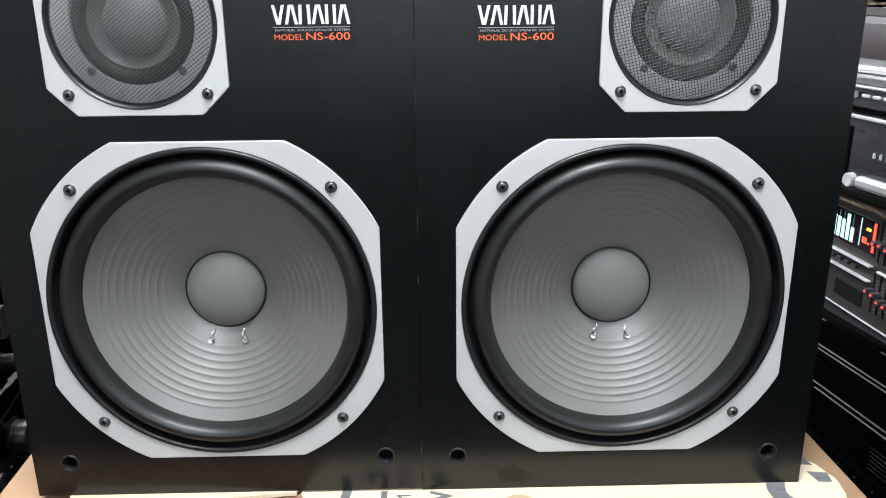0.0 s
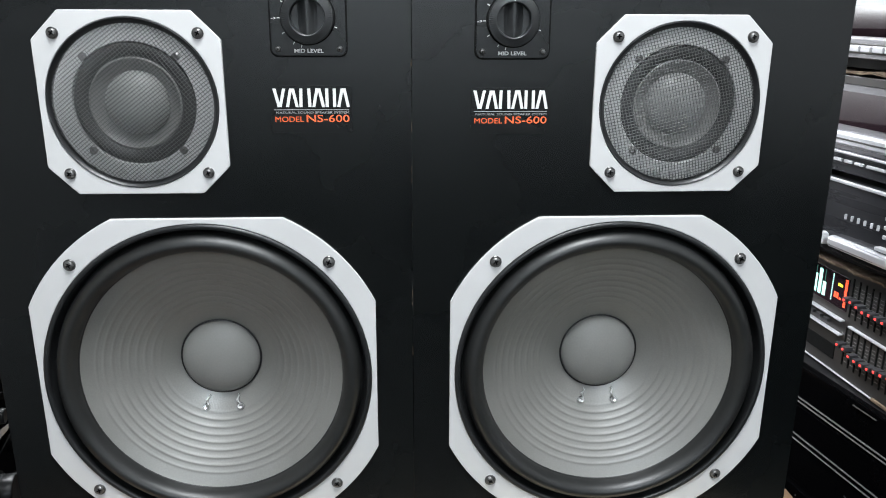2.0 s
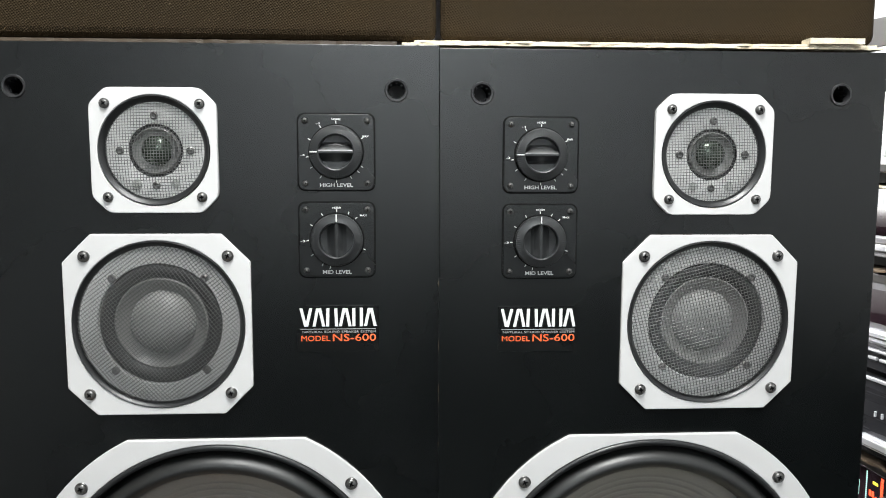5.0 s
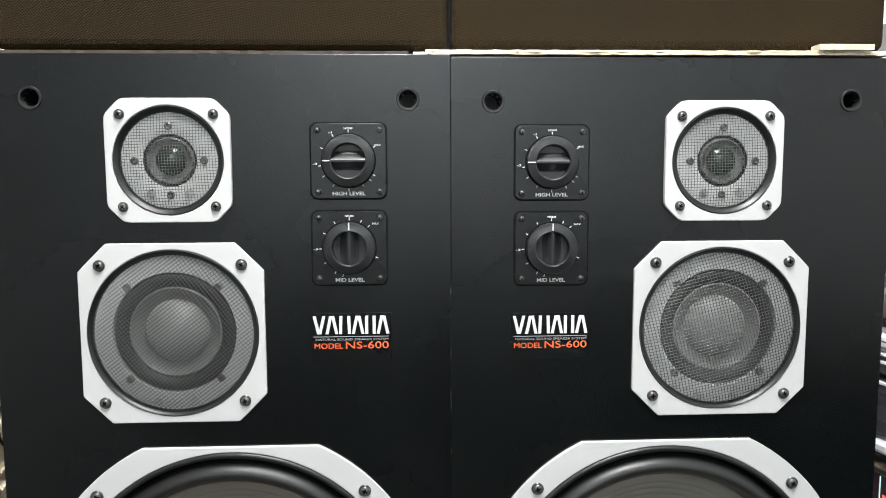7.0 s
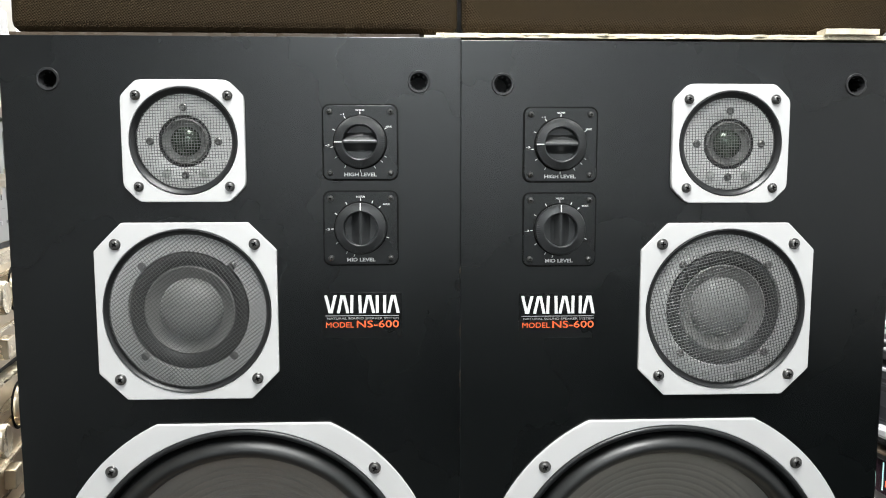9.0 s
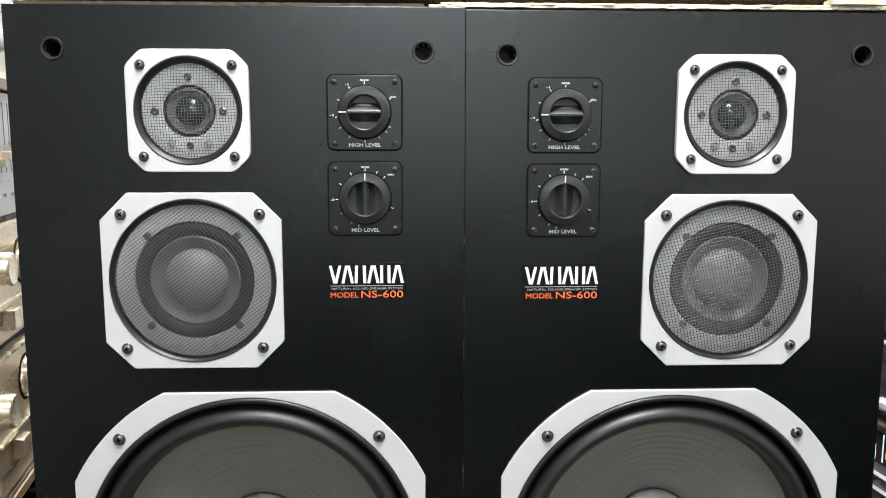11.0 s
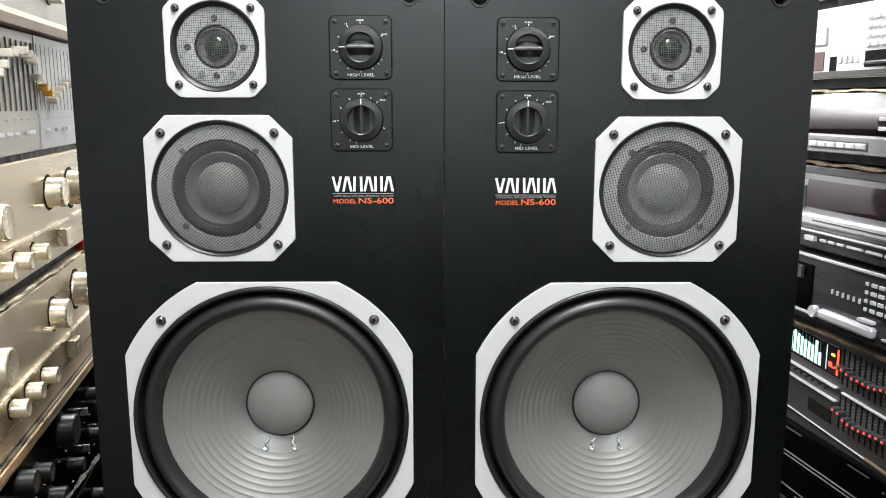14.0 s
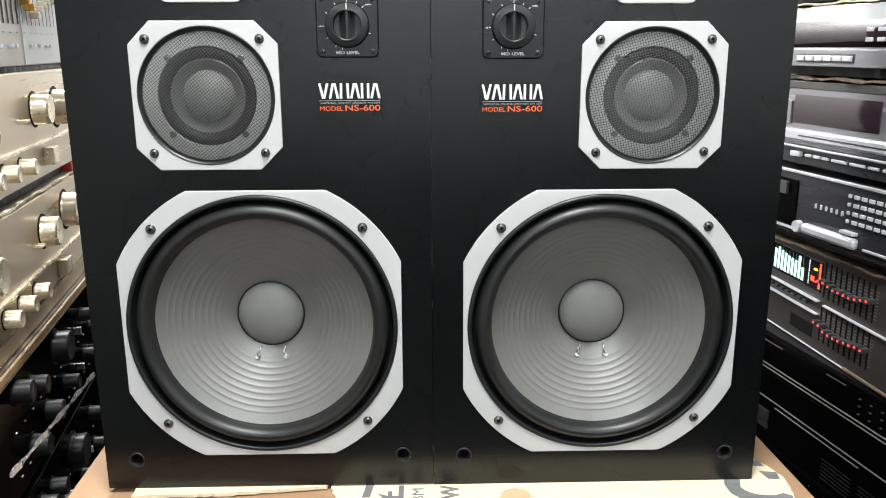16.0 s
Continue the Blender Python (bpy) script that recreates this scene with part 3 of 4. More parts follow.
def speaker(s, label):
    root = thing("loudspeaker", pose(s * 0.185, 0, -0.0018 if s > 0 else 0), label, "loudspeaker", "pair of loudspeakers")
    put("baffle", baffle_mesh(s), root, label="satin black front board")
    e = 0.0004
    sq = lambda d, y: [(-HALF + d, y, BASE + d), (HALF - d, y, BASE + d), (HALF - d, y, TOP - d), (-HALF + d, y, TOP - d)]
    part("cabinet", loft([sq(e, BAFFLE), sq(e * 0.3, BAFFLE + e * 0.3), sq(0, BAFFLE + e), sq(0, 0.325)], close_last=True), M_CAB, root, "satin black cabinet box")
    ox = -s * 0.185
    if s < 0:
        # pale chips along the worn front edge
        rnd = random.Random(17)
        for k in range(9):
            z, h = rnd.uniform(0.0, 0.46), rnd.uniform(0.0012, 0.0045)
            put("edge_chip", to_mesh("edge_chip", box(-0.0005, 0.0002, -0.0002, 0.0008, -h, h, 0.0002), M_TORN), root, (HALF - 0.0002, BAFFLE + 0.0002, z), "pale chipped edge")
    woofer(root, s * W_C + ox, W_Z)
    midrange(root, s * M_C + ox, M_Z)
    tweeter(root, s * T_C + ox, T_Z)
    nrm = ("NORM", 0.0, 0.0262, 0.0068, 0.0016)
    control(root, s * 0.0828 + ox, 0.5487, "HIGH LEVEL", 180, (90, 122, 155, 190, 212, 238, 270, 300, 318, 330, 28),
            (nrm, ("MAX", 0.0235, 0.0128, 0.0050, 0.0016), ("-3", -0.0270, -0.0022, 0.0036, 0.0016), ("-1", -0.0145, 0.0228, 0.0030, 0.0015)))
    control(root, s * 0.0830 + ox, 0.4780, "MID LEVEL", 90, (90, 66, 48, 120, 150, 182, 212, 240, 256, 340),
            (nrm, ("MAX", 0.0215, 0.0200, 0.0056, 0.0016), ("-3", -0.0275, -0.0008, 0.0036, 0.0016)))
    badge(root, s * 0.0830 + ox, 0.4045)
    cup = shared("socket", lambda: to_mesh("grille_socket", lathe([(0.0092, 0.0008), (0.0094, -0.0004), (0.0088, -0.0012), (0.0074, -0.0010), (0.0071, 0.0002), (0.0066, 0.002), (0.0064, 0.030), (0, 0.0305)], 28), M_ROLL, 50))
    rib = shared("socket_rib", lambda: to_mesh("rib", box(-0.0006, 0.0006, 0.003, 0.014, -0.0008, 0.0008), M_PLASTIC))
    for x, z in SOCKETS:
        c = put("grille_socket", cup, root, (s * x + ox, BAFFLE, z), "round black grille socket")
        for k in range(8):
            a = math.tau * k / 8
            put("rib", rib, c, (0.0061 * math.cos(a), 0.001, 0.0061 * math.sin(a)), rot=(0, -math.degrees(a) + 90, 0))
    return root


speaker(-1, "black three-way loudspeaker with silver driver flanges, drivers offset outward")
speaker(1, "black three-way loudspeaker with silver flanges standing on cardboard")


# ---- what stands on and under the loudspeakers ----
for x0, x1 in ((-0.368, -0.0015), (0.0015, 0.3695)):
    up = thing("upper_loudspeaker", pose((x0 + x1) / 2, 0.02, 0.6382), "loudspeaker with dark brown grille cloth lying on top", "loudspeaker", "loudspeakers on top")
    h = (x1 - x0) / 2
    part("cabinet", box(-h + 0.004, h - 0.004, 0.02, 0.30, 0, 0.36, 0.003), M_WALNUT, up, "dark wooden cabinet")
    part("grille", box(-h, h, 0.0, 0.019, 0.001, 0.359, 0.008, 3), M_CLOTH, up, "brown woven grille cloth over a rounded frame")


def ragged_sheet(outline, z0, z1, seed, jag=0.0025, step=0.006):
    """A cardboard sheet from an outline of (x, y) with torn, uneven edges."""
    rnd = random.Random(seed)
    pts = []
    for i, (a, b, torn) in enumerate(outline):
        a2, b2, _ = outline[(i + 1) % len(outline)]
        n = max(1, int(math.hypot(a2 - a, b2 - b) / step)) if torn else 1
        for k in range(n):
            f = k / n
            j = jag if torn and k else 0
            pts.append((a + (a2 - a) * f + rnd.uniform(-j, j), b + (b2 - b) * f + rnd.uniform(-j, j)))
    return loft([[(x, y, z0) for x, y in pts], [(x, y, z1) for x, y in pts]], close_first=True, close_last=True)


def sheet(name, bm, material, label, category="cardboard"):
    return tagged(new(name, to_mesh(name, bm, material)), label, category)


for k, (a, b, y0, z0, z1, seed) in enumerate(((-0.03, 0.366, 0.004, 0.6340, 0.6357, 3), (-0.02, 0.362, 0.006, 0.6361, 0.6378, 4))):
    sheet("cardboard_sheet", ragged_sheet([(a, y0, True), (b, y0, False), (b, 0.28, False), (a, 0.28, False)], z0, z1, seed, 0.0022), M_CARDEDGE, "torn cream corrugated cardboard between the stacked loudspeakers")
sheet("cardboard_sheet", ragged_sheet([(-0.362, 0.006, True), (-0.034, 0.006, False), (-0.034, 0.28, False), (-0.362, 0.28, False)], 0.6340, 0.6365, 6, 0.001), M_WALNUT, "thin dark brown cardboard between the stacked loudspeakers")
sheet("cardboard_scrap", ragged_sheet([(0.302, 0.000, True), (0.348, 0.000, True), (0.345, 0.0185, False), (0.304, 0.0185, False)], 0.6379, 0.6425, 8, 0.0012), M_CARDEDGE, "folded scrap of cream cardboard under the upper loudspeaker")

carton = thing("carton", pose(0, 0, FLOOR, 0, 0, 2), "large brown cardboard carton under the loudspeakers", "carton")
CT = -0.0365 - FLOOR
part("body", box(-0.416, 0.428, -0.060, 0.42, 0, CT, 0.003), M_KRAFT, carton)
part("flap", box(-0.414, 0.10, -0.058, -0.004, CT + 0.0002, CT + 0.0018, 0.0006), M_KRAFT, carton, "folded flap")
sheet("cardboard_sheet", ragged_sheet([(-0.100, -0.054, True), (0.400, -0.0545, True), (0.409, 0.002, True), (0.401, 0.034, True), (0.383, 0.062, False), (0.36, 0.40, False), (-0.118, 0.40, True), (-0.118, 0.0, True)], -0.0363, -0.0325, 11, 0.0016), M_CARD, "cream cardboard sheet with grey print under the loudspeakers")
sheet("cardboard_strip", ragged_sheet([(-0.340, -0.013, True), (-0.240, -0.011, True), (-0.122, 0.001, False), (-0.122, 0.30, False), (-0.340, 0.30, True)], -0.0346, -0.0308, 12, 0.0012), M_CARD, "torn cream cardboard strip under the loudspeaker")
print_root = thing("carton_print", pose(0, 0, -0.0324), "grey printed shapes and letters on the cardboard", "printing")


def flat_shape(pts):
    return loft([[(x, y, 0) for x, y in pts], [(x, y, 0.0002) for x, y in pts]], close_first=True, close_last=True)


part("bar", flat_shape([(-0.081, -0.022), (-0.072, -0.022), (-0.068, 0.008), (-0.077, 0.008)]), M_INK, print_root)
part("block", flat_shape([(-0.034, -0.029), (-0.034, 0.002), (-0.040, 0.002), (-0.040, -0.020), (-0.047, -0.020), (-0.047, -0.010), (-0.052, -0.010), (-0.052, -0.020), (-0.064, -0.014), (-0.054, -0.029)]), M_INK, print_root)
written("letters", "BM", 0.026, 0.013, M_INK, print_root, (-0.018, -0.018, 0.0001), rot=(-90, 0, 90))
written("letter", "W", 0.030, 0.021, M_INK, print_root, (0.018, -0.014, 0.0001), rot=(-90, 0, 90), bold=0.03)
arc = [(0.338, 0.006), (0.334, -0.009), (0.335, -0.027), (0.346, -0.043), (0.366, -0.0515), (0.394, -0.0525), (0.3985, -0.048), (0.4015, -0.034)]
arc += [(0.377 + 0.026 * math.cos(a), -0.014 + 0.018 * math.sin(a)) for a in [math.pi * 1.72 - math.pi * 0.80 * i / 20 for i in range(21)]] + [(0.357, 0.006)]
part("band", flat_shape(arc), M_INK, print_root)
part("bar", flat_shape([(0.390, 0.003), (0.403, 0.002), (0.4055, 0.018), (0.386, 0.021)]), M_INK, print_root)
part("bar", flat_shape([(0.372, 0.036), (0.397, 0.032), (0.394, 0.046), (0.372, 0.052)]), M_INK, print_root)
part("stain", flat_shape([(0.072, -0.026)] + [(0.092 + 0.017 * math.cos(a), -0.024 + 0.016 * math.sin(a)) for a in [math.pi - math.pi * i / 14 for i in range(15)]] + [(0.112, -0.026), (0.100, -0.032), (0.085, -0.032)]), M_STAIN, print_root, "brown stain")


# ---- stacked hi-fi units on both sides ----
TURN = math.degrees(math.atan2(0.985, -0.17))


def stack_pose(side, z, back=0.0):
    """Local x runs to the viewer's right along the front, local y goes into the unit."""
    m = pose(-0.507, 0.2, z, 0, 0, TURN) if side < 0 else pose(0.5366, 0.2, z, 0, 0, TURN - 180)
    return m @ pose(0, back, 0)


class Unit:
    def __init__(self, name, side, x0, x1, z0, z1, panel, case, label, category, back=0.0, depth=0.30, group="", edge=0.0015, yaw=0.0, slide=0.0):
        self.z0 = z0
        self.root = thing(name, stack_pose(side, z0, back) @ pose(slide, 0, 0, 0, 0, yaw), label, category, group)
        h = z1 - z0
        part("case", box(x0 + 0.004, x1 - 0.004, 0.012, depth, 0.0005, h - 0.001, 0.0015), case, self.root)
        self.front = part("front_panel", box(x0, x1, 0, 0.0118, 0, h, edge), panel, self.root)

    def block(self, name, x0, x1, z0, z1, out, material, label="", bev=0.0006, into=0.001, parent=None):
        return part(name, box(x0, x1, -out, into, z0 - self.z0, z1 - self.z0, min(bev, (z1 - z0) * 0.3, (x1 - x0) * 0.3)), material, self.root, label)

    def knob(self, x, z, r, out, material, label="", line=None):
        key = ("knob", round(r, 4), round(out, 4), material.name)

        def make():
            segs, rings = 40, []
            for rr, y in ((r * 1.0, 0.001), (r * 1.0, -out * 0.2), (r * 0.97, -out * 0.25), (r * 0.97, -out * 0.9), (r * 0.93, -out * 0.97), (r * 0.86, -out), (r * 0.8, -out * 0.985), (0.00002, -out * 0.975)):
                rings.append([(rr * math.cos(math.tau * i / segs), y, rr * math.sin(math.tau * i / segs)) for i in range(segs)])
            return to_mesh("knob", loft(rings), material, 35)
        ob = put("knob", shared(key, make), self.root, (x, 0, z - self.z0), label)
        if out > 0.012:
            # Flat near-black ring stands for the shadowed recess round the knob.
            part("recess", lathe([(r * 1.18, 0.0), (r * 1.18, -0.0006), (r * 1.02, -0.0009)], 36), M_HOLE, self.root, loc=(x, 0, z - self.z0))
        return ob

    def lens(self, name, x0, x1, z0, z1, out, bulge, material, label=""):
        """A window pane that bows outward from its lower to its upper edge."""
        n, rings = 12, []
        for i in range(n + 1):
            f = i / n
            z = z0 + (z1 - z0) * f - self.z0
            y = -out - bulge * 4 * f * (1 - f)
            rings.append([(x0, y, z), (x1, y, z), (x1, 0.001, z), (x0, 0.001, z)])
        return part(name, loft(rings, close_first=True, close_last=True), material, self.root, label, smooth=30)

    def row(self, name, xs, z, w, h, out, material, label="", bev=0.0005):
        me = shared((name, w, h, out, material.name), lambda: to_mesh(name, box(-w / 2, w / 2, -out, 0.001, -h / 2, h / 2, min(bev, w * 0.3, h * 0.3)), material))
        for x in xs:
            put(name, me, self.root, (x, 0, z - self.z0), label)


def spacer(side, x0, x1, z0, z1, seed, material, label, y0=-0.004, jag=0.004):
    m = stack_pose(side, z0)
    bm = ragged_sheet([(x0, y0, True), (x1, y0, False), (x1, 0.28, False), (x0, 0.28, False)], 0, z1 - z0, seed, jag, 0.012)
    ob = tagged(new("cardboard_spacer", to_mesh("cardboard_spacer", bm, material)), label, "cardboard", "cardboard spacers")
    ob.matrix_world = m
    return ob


def torn_strip(side, x0, x1, z, thick, y0, seed, material, label, wave=0.0012, jag=0.003):
    """A rumpled strip of packing with a torn, wavy front edge."""
    rnd = random.Random(seed)
    n = int((x1 - x0) / 0.006)
    ph, rings, jj = rnd.uniform(0, 6), [], 0.0
    for i in range(n + 1):
        x = x0 + (x1 - x0) * i / n
        jj = 0.6 * jj + rnd.uniform(-jag, jag)
        t = thick * rnd.uniform(0.55, 1.1)
        h = wave * (1 + math.sin(x * 70 + ph) * 0.6 + math.sin(x * 171 + 2 * ph) * 0.4)
        rings.append([(x, y0 + jj, h), (x, y0 + jj, h + t), (x, 0.26, 0.001 + thick), (x, 0.26, 0.0)])
    ob = tagged(new("cardboard_spacer", to_mesh("cardboard_spacer", loft(rings, close_first=True, close_last=True), material)), label, "cardboard", "cardboard spacers")
    ob.matrix_world = stack_pose(side, z)
    return ob


def steps(a, b, n):
    return [a + (b - a) * i / (n - 1) for i in range(n)]


# left stack, bottom to top; x grows away from the camera
LX0, LX1 = -0.300, 0.228
stand = thing("equipment_stand", stack_pose(-1, FLOOR), "low dark stand carrying the stacked amplifiers", "stand")
part("body", box(LX0, LX1, 0.01, 0.30, 0, -0.2 - FLOOR, 0.004), M_CASE, stand)

u = Unit("receiver", -1, LX0, LX1, -0.199, -0.058, M_BLACKPANEL, M_CASE, "black hi-fi amplifier with black knobs", "amplifier", group="left stack of units")
for x, z, r in ((0.142, -0.094, 0.011), (0.030, -0.100, 0.024), (-0.080, -0.095, 0.012), (0.150, -0.150, 0.011), (0.06, -0.155, 0.011), (-0.03, -0.155, 0.011), (-0.130, -0.100, 0.020)):
    u.knob(x, z, r, 0.020, M_PLASTIC, "black knob")
u.row("lever", (0.10, 0.07, -0.03, -0.05), -0.135, 0.004, 0.010, 0.010, M_BTN, "small bright lever")
u.row("print_bar", steps(-0.15, 0.19, 10), -0.122, 0.004, 0.0012, 0.0012, M_GREYPRINT)
spacer(-1, LX0, LX1 - 0.01, -0.0575, -0.046, 21, M_CASE, "dark packing strip between two amplifiers", 0.010, 0.002)
strip = thing("packing_strip", stack_pose(-1, -0.033) @ pose(0.0, -0.0235, 0.0, 0, 0, 0), "crumpled shiny packing strip hanging between two amplifiers", "packing strip")
rnd = random.Random(5)
edge = [(-0.28 + 0.38 * i / 40, rnd.uniform(-0.0008, 0.0008), 0.0626 - 0.0426 * i / 40 + 0.0005 * math.sin(i * 0.9), 0.0022 + 0.0009 * math.sin(i * 0.7) + rnd.uniform(-0.0003, 0.0003)) for i in range(41)]
part("foil", loft([[(x, y - w / 2, z - w) for x, y, z, w in edge] + [(x, y + w / 2, z - w) for x, y, z, w in edge[::-1]], [(x, y - w / 2, z + w) for x, y, z, w in edge] + [(x, y + w / 2, z + w) for x, y, z, w in edge[::-1]]]), M_FOIL, strip)
u = Unit("receiver", -1, LX0, LX1, -0.0455, 0.098, M_BLACKPANEL, M_CASE, "black hi-fi amplifier with many black knobs", "amplifier", group="left stack of units")
for x, z, r in ((0.008, 0.066, 0.021), (0.153, 0.064, 0.010), (0.148, 0.002, 0.010), (0.030, 0.006, 0.010), (-0.168, 0.076, 0.014), (-0.110, 0.060, 0.012), (-0.060, 0.004, 0.013), (-0.130, -0.010, 0.014), (0.195, 0.030, 0.009)):
    u.knob(x, z, r, 0.021, M_PLASTIC, "black knob")
u.row("lever", (0.110, -0.09), 0.052, 0.005, 0.011, 0.010, M_STEEL, "small bright lever")
u.row("lever", (0.105, 0.185), -0.002, 0.004, 0.010, 0.010, M_STEEL, "small bright lever")
u.row("print_bar", steps(-0.18, 0.19, 12), 0.030, 0.004, 0.0014, 0.0012, M_GREYPRINT)
u.row("print_bar", steps(-0.18, 0.17, 12), -0.024, 0.005, 0.0014, 0.0012, M_GREYPRINT)

base = thing("wooden_board", stack_pose(-1, 0.0985), "gold-brown edged board under the amplifier", "board")
part("plank", box(LX0, LX1, -0.004, 0.30, 0, 0.0165, 0.0015), M_WALNUT, base)
part("edging", box(LX0, LX1, -0.0082, -0.0042, 0.0050, 0.0155, 0.0018), M_BRONZE, base, "gold-brown edging")
part("bead", box(LX0, LX1, -0.0062, -0.0042, 0.0005, 0.0030, 0.0005), M_GOLD, base, "thin gold bead")


def gold_amp(z0, z1, div, big, small, label):
    a = Unit("stereo_amplifier", -1, LX0, LX1, z0, z1, M_GOLD, M_CASE, label, "amplifier", group="left stack of units")
    a.block("ledge", LX0, LX1, div - 0.0035, div + 0.0015, 0.004, M_GOLDKNOB, "bright raised ledge", 0.001)
    for x, z, r in big:
        a.knob(x, z, r, 0.0215, M_GOLDKNOB, "large champagne knob")
    for x, z in small:
        a.knob(x, z, 0.0104, 0.019, M_GOLDKNOB, "small champagne knob")
    a.block("selector", 0.066, 0.094, small[0][1] - 0.012, small[0][1] + 0.012, 0.013, M_GOLDKNOB, "square champagne selector", 0.0015)
    a.row("lever", (-0.028, -0.018), div + 0.033, 0.004, 0.0035, 0.011, M_GOLDKNOB, "small metal lever")
    a.block("selector_base", 0.096, 0.104, small[0][1] - 0.009, small[0][1] + 0.009, 0.009, M_GUN, "dark selector bracket", 0.001)
    return a


gold_amp(0.1160, 0.270, 0.180, ((0.018, 0.223, 0.0200), (0.136, 0.230, 0.0250), (-0.212, 0.224, 0.0215)), ((-0.046, 0.160), (-0.108, 0.162), (-0.165, 0.162)), "champagne-gold stereo amplifier with round knobs")
torn_strip(-1, LX0, LX1 - 0.012, 0.2704, 0.0030, 0.001, 22, M_CARDEDGE, "torn cardboard strip lying between the amplifiers", 0.0014)
spacer(-1, LX0, LX1 - 0.032, 0.2760, 0.2900, 23, M_CASE, "dark packing piece between the amplifiers", 0.012, 0.001)
gold_amp(0.2905, 0.428, 0.337, ((0.045, 0.380, 0.0200), (0.150, 0.376, 0.0250), (-0.182, 0.372, 0.0205)), ((-0.040, 0.316), (-0.106, 0.317), (-0.165, 0.317)), "champagne-gold stereo amplifier stacked on another")
spacer(-1, LX0 + 0.01, LX1 - 0.01, 0.4285, 0.4350, 24, M_CASE, "dark packing strip under the equaliser", 0.002, 0.001)

EQ1 = LX1 - 0.017
q = Unit("graphic_equaliser", -1, LX0, EQ1, 0.4355, 0.580, M_EQ, M_CASE, "silver graphic equaliser with slider caps", "equaliser", group="left stack of units")
# Thin paler layer over the far half of the panel.
q.block("film", 0.032, EQ1 - 0.001, 0.437, 0.579, 0.0012, M_EQWHITE, "thin pale layer over half of the panel", 0.0003)
for i, x in enumerate(steps(-0.205, 0.190, 22)):
    q.block("slot", x - 0.0009, x + 0.0009, 0.486, 0.568, 0.0016, M_GUN, "", 0.0002)
    z = float(np.interp(x, (-0.2, -0.14, -0.085, -0.02, 0.0, 0.02, 0.045, 0.075, 0.10, 0.13, 0.19), (0.500, 0.522, 0.552, 0.556, 0.546, 0.528, 0.512, 0.500, 0.506, 0.520, 0.524))) + 0.002 * math.sin(i * 2.4)
    amber = 0.03 < x < 0.065
    q.block("slider_cap", x - 0.0042, x + 0.0042, z - 0.0046, z + 0.0046, 0.013, M_AMBER if amber else M_CAPS, "amber slider cap" if amber else "pale slider cap", 0.0012)
q.row("button", [-0.12, -0.09, -0.065, -0.022, -0.006, 0.057, 0.072, 0.100, 0.132, 0.150], 0.460, 0.0055, 0.0042, 0.005, M_BTN, "small button")
q.row("print_bar", steps(-0.17, 0.20, 15), 0.476, 0.008, 0.0012, 0.0017, M_GREYPRINT)
shelf = thing("shelf_board", stack_pose(-1, 0.5815), "brown wooden shelf board above the equaliser", "shelf")
part("board", box(LX0 - 0.02, LX1 - 0.008, -0.012, 0.30, 0, 0.0130, 0.0012), M_BOARD, shelf)
u = Unit("tuner", -1, LX0, LX1 - 0.008, 0.5950, 0.735, M_EQ, M_CASE, "silver tuner amplifier with small knobs", "tuner", group="left stack of units")
u.block("ledge", LX0, LX1 - 0.008, 0.5955, 0.603, 0.003, M_GOLD, "bright lower edge", 0.001)
for x in (-0.15, -0.07, 0.03, 0.12):
    u.knob(x, 0.640, 0.013, 0.018, M_PALE, "pale knob")
u.block("dial", -0.16, 0.18, 0.675, 0.715, 0.001, M_WINDOW, "dark dial window")
# Added black box; fills the shaded gap beside the amplifiers, carries the red box.
plinth = thing("plinth", stack_pose(-1, FLOOR), "added dark box filling the shade beside the stacked amplifiers", "plinth")
part("body", box(0.246, 0.330, 0.004, 0.12, 0, 0.4325 - FLOOR, 0.003), M_CASE, plinth)
red = thing("red_box", stack_pose(-1, 0.4330), "plain red box behind the stacked amplifiers", "box")
part("body", box(EQ1 + 0.001, 0.330, -0.001, 0.12, 0, 0.147, 0.002), M_RED, red)
sheet_red = thing("red_sheet", stack_pose(-1, 0.2765), "red packing sheet sticking out between the amplifiers", "packing sheet")
part("sheet", box(0.200, 0.2450, -0.001, 0.16, 0, 0.0128, 0.001), M_RED, sheet_red)

# right stack, bottom to top; local x grows towards the camera
RX0, RX1 = -0.215, 0.215
GR = "right stack of units"
stand = thing("equipment_stand", stack_pose(1, FLOOR), "low dark stand carrying the stacked decks", "stand")
part("body", box(RX0, RX1, 0.01, 0.30, 0, -0.29 - FLOOR, 0.004), M_CASE, stand)
u = Unit("disc_player", 1, RX0, RX1, -0.2895, -0.1795, M_BLACKPANEL, M_CASE, "black hi-fi deck at the bottom of the stack", "hi-fi deck", back=-0.004, group=GR)
u.block("trim", RX0, RX1, -0.186, -0.183, 0.002, M_DARKALU)
spacer(1, RX0, RX1, -0.1790, -0.1742, 38, M_KRAFT, "brown cardboard strip between the lowest decks", -0.006, 0.002)
u = Unit("cassette_deck", 1, RX0, RX1, -0.1735, -0.072, M_BLACKPANEL, M_CASE, "black cassette deck with a vented panel", "cassette deck", group=GR)
u.block("trim", -0.085, 0.10, -0.0770, -0.0758, 0.002, M_TRIM, "grey trim line")
u.block("window", -0.130, -0.098, -0.118, -0.088, 0.002, M_DARKALU, "grey tape window")
u.block("strip", -0.095, RX1, -0.160, -0.138, 0.006, M_BLACKPANEL, "dark control strip")
u.row("button", steps(-0.08, 0.18, 9), -0.149, 0.002, 0.002, 0.0065, M_GUN, "small button")
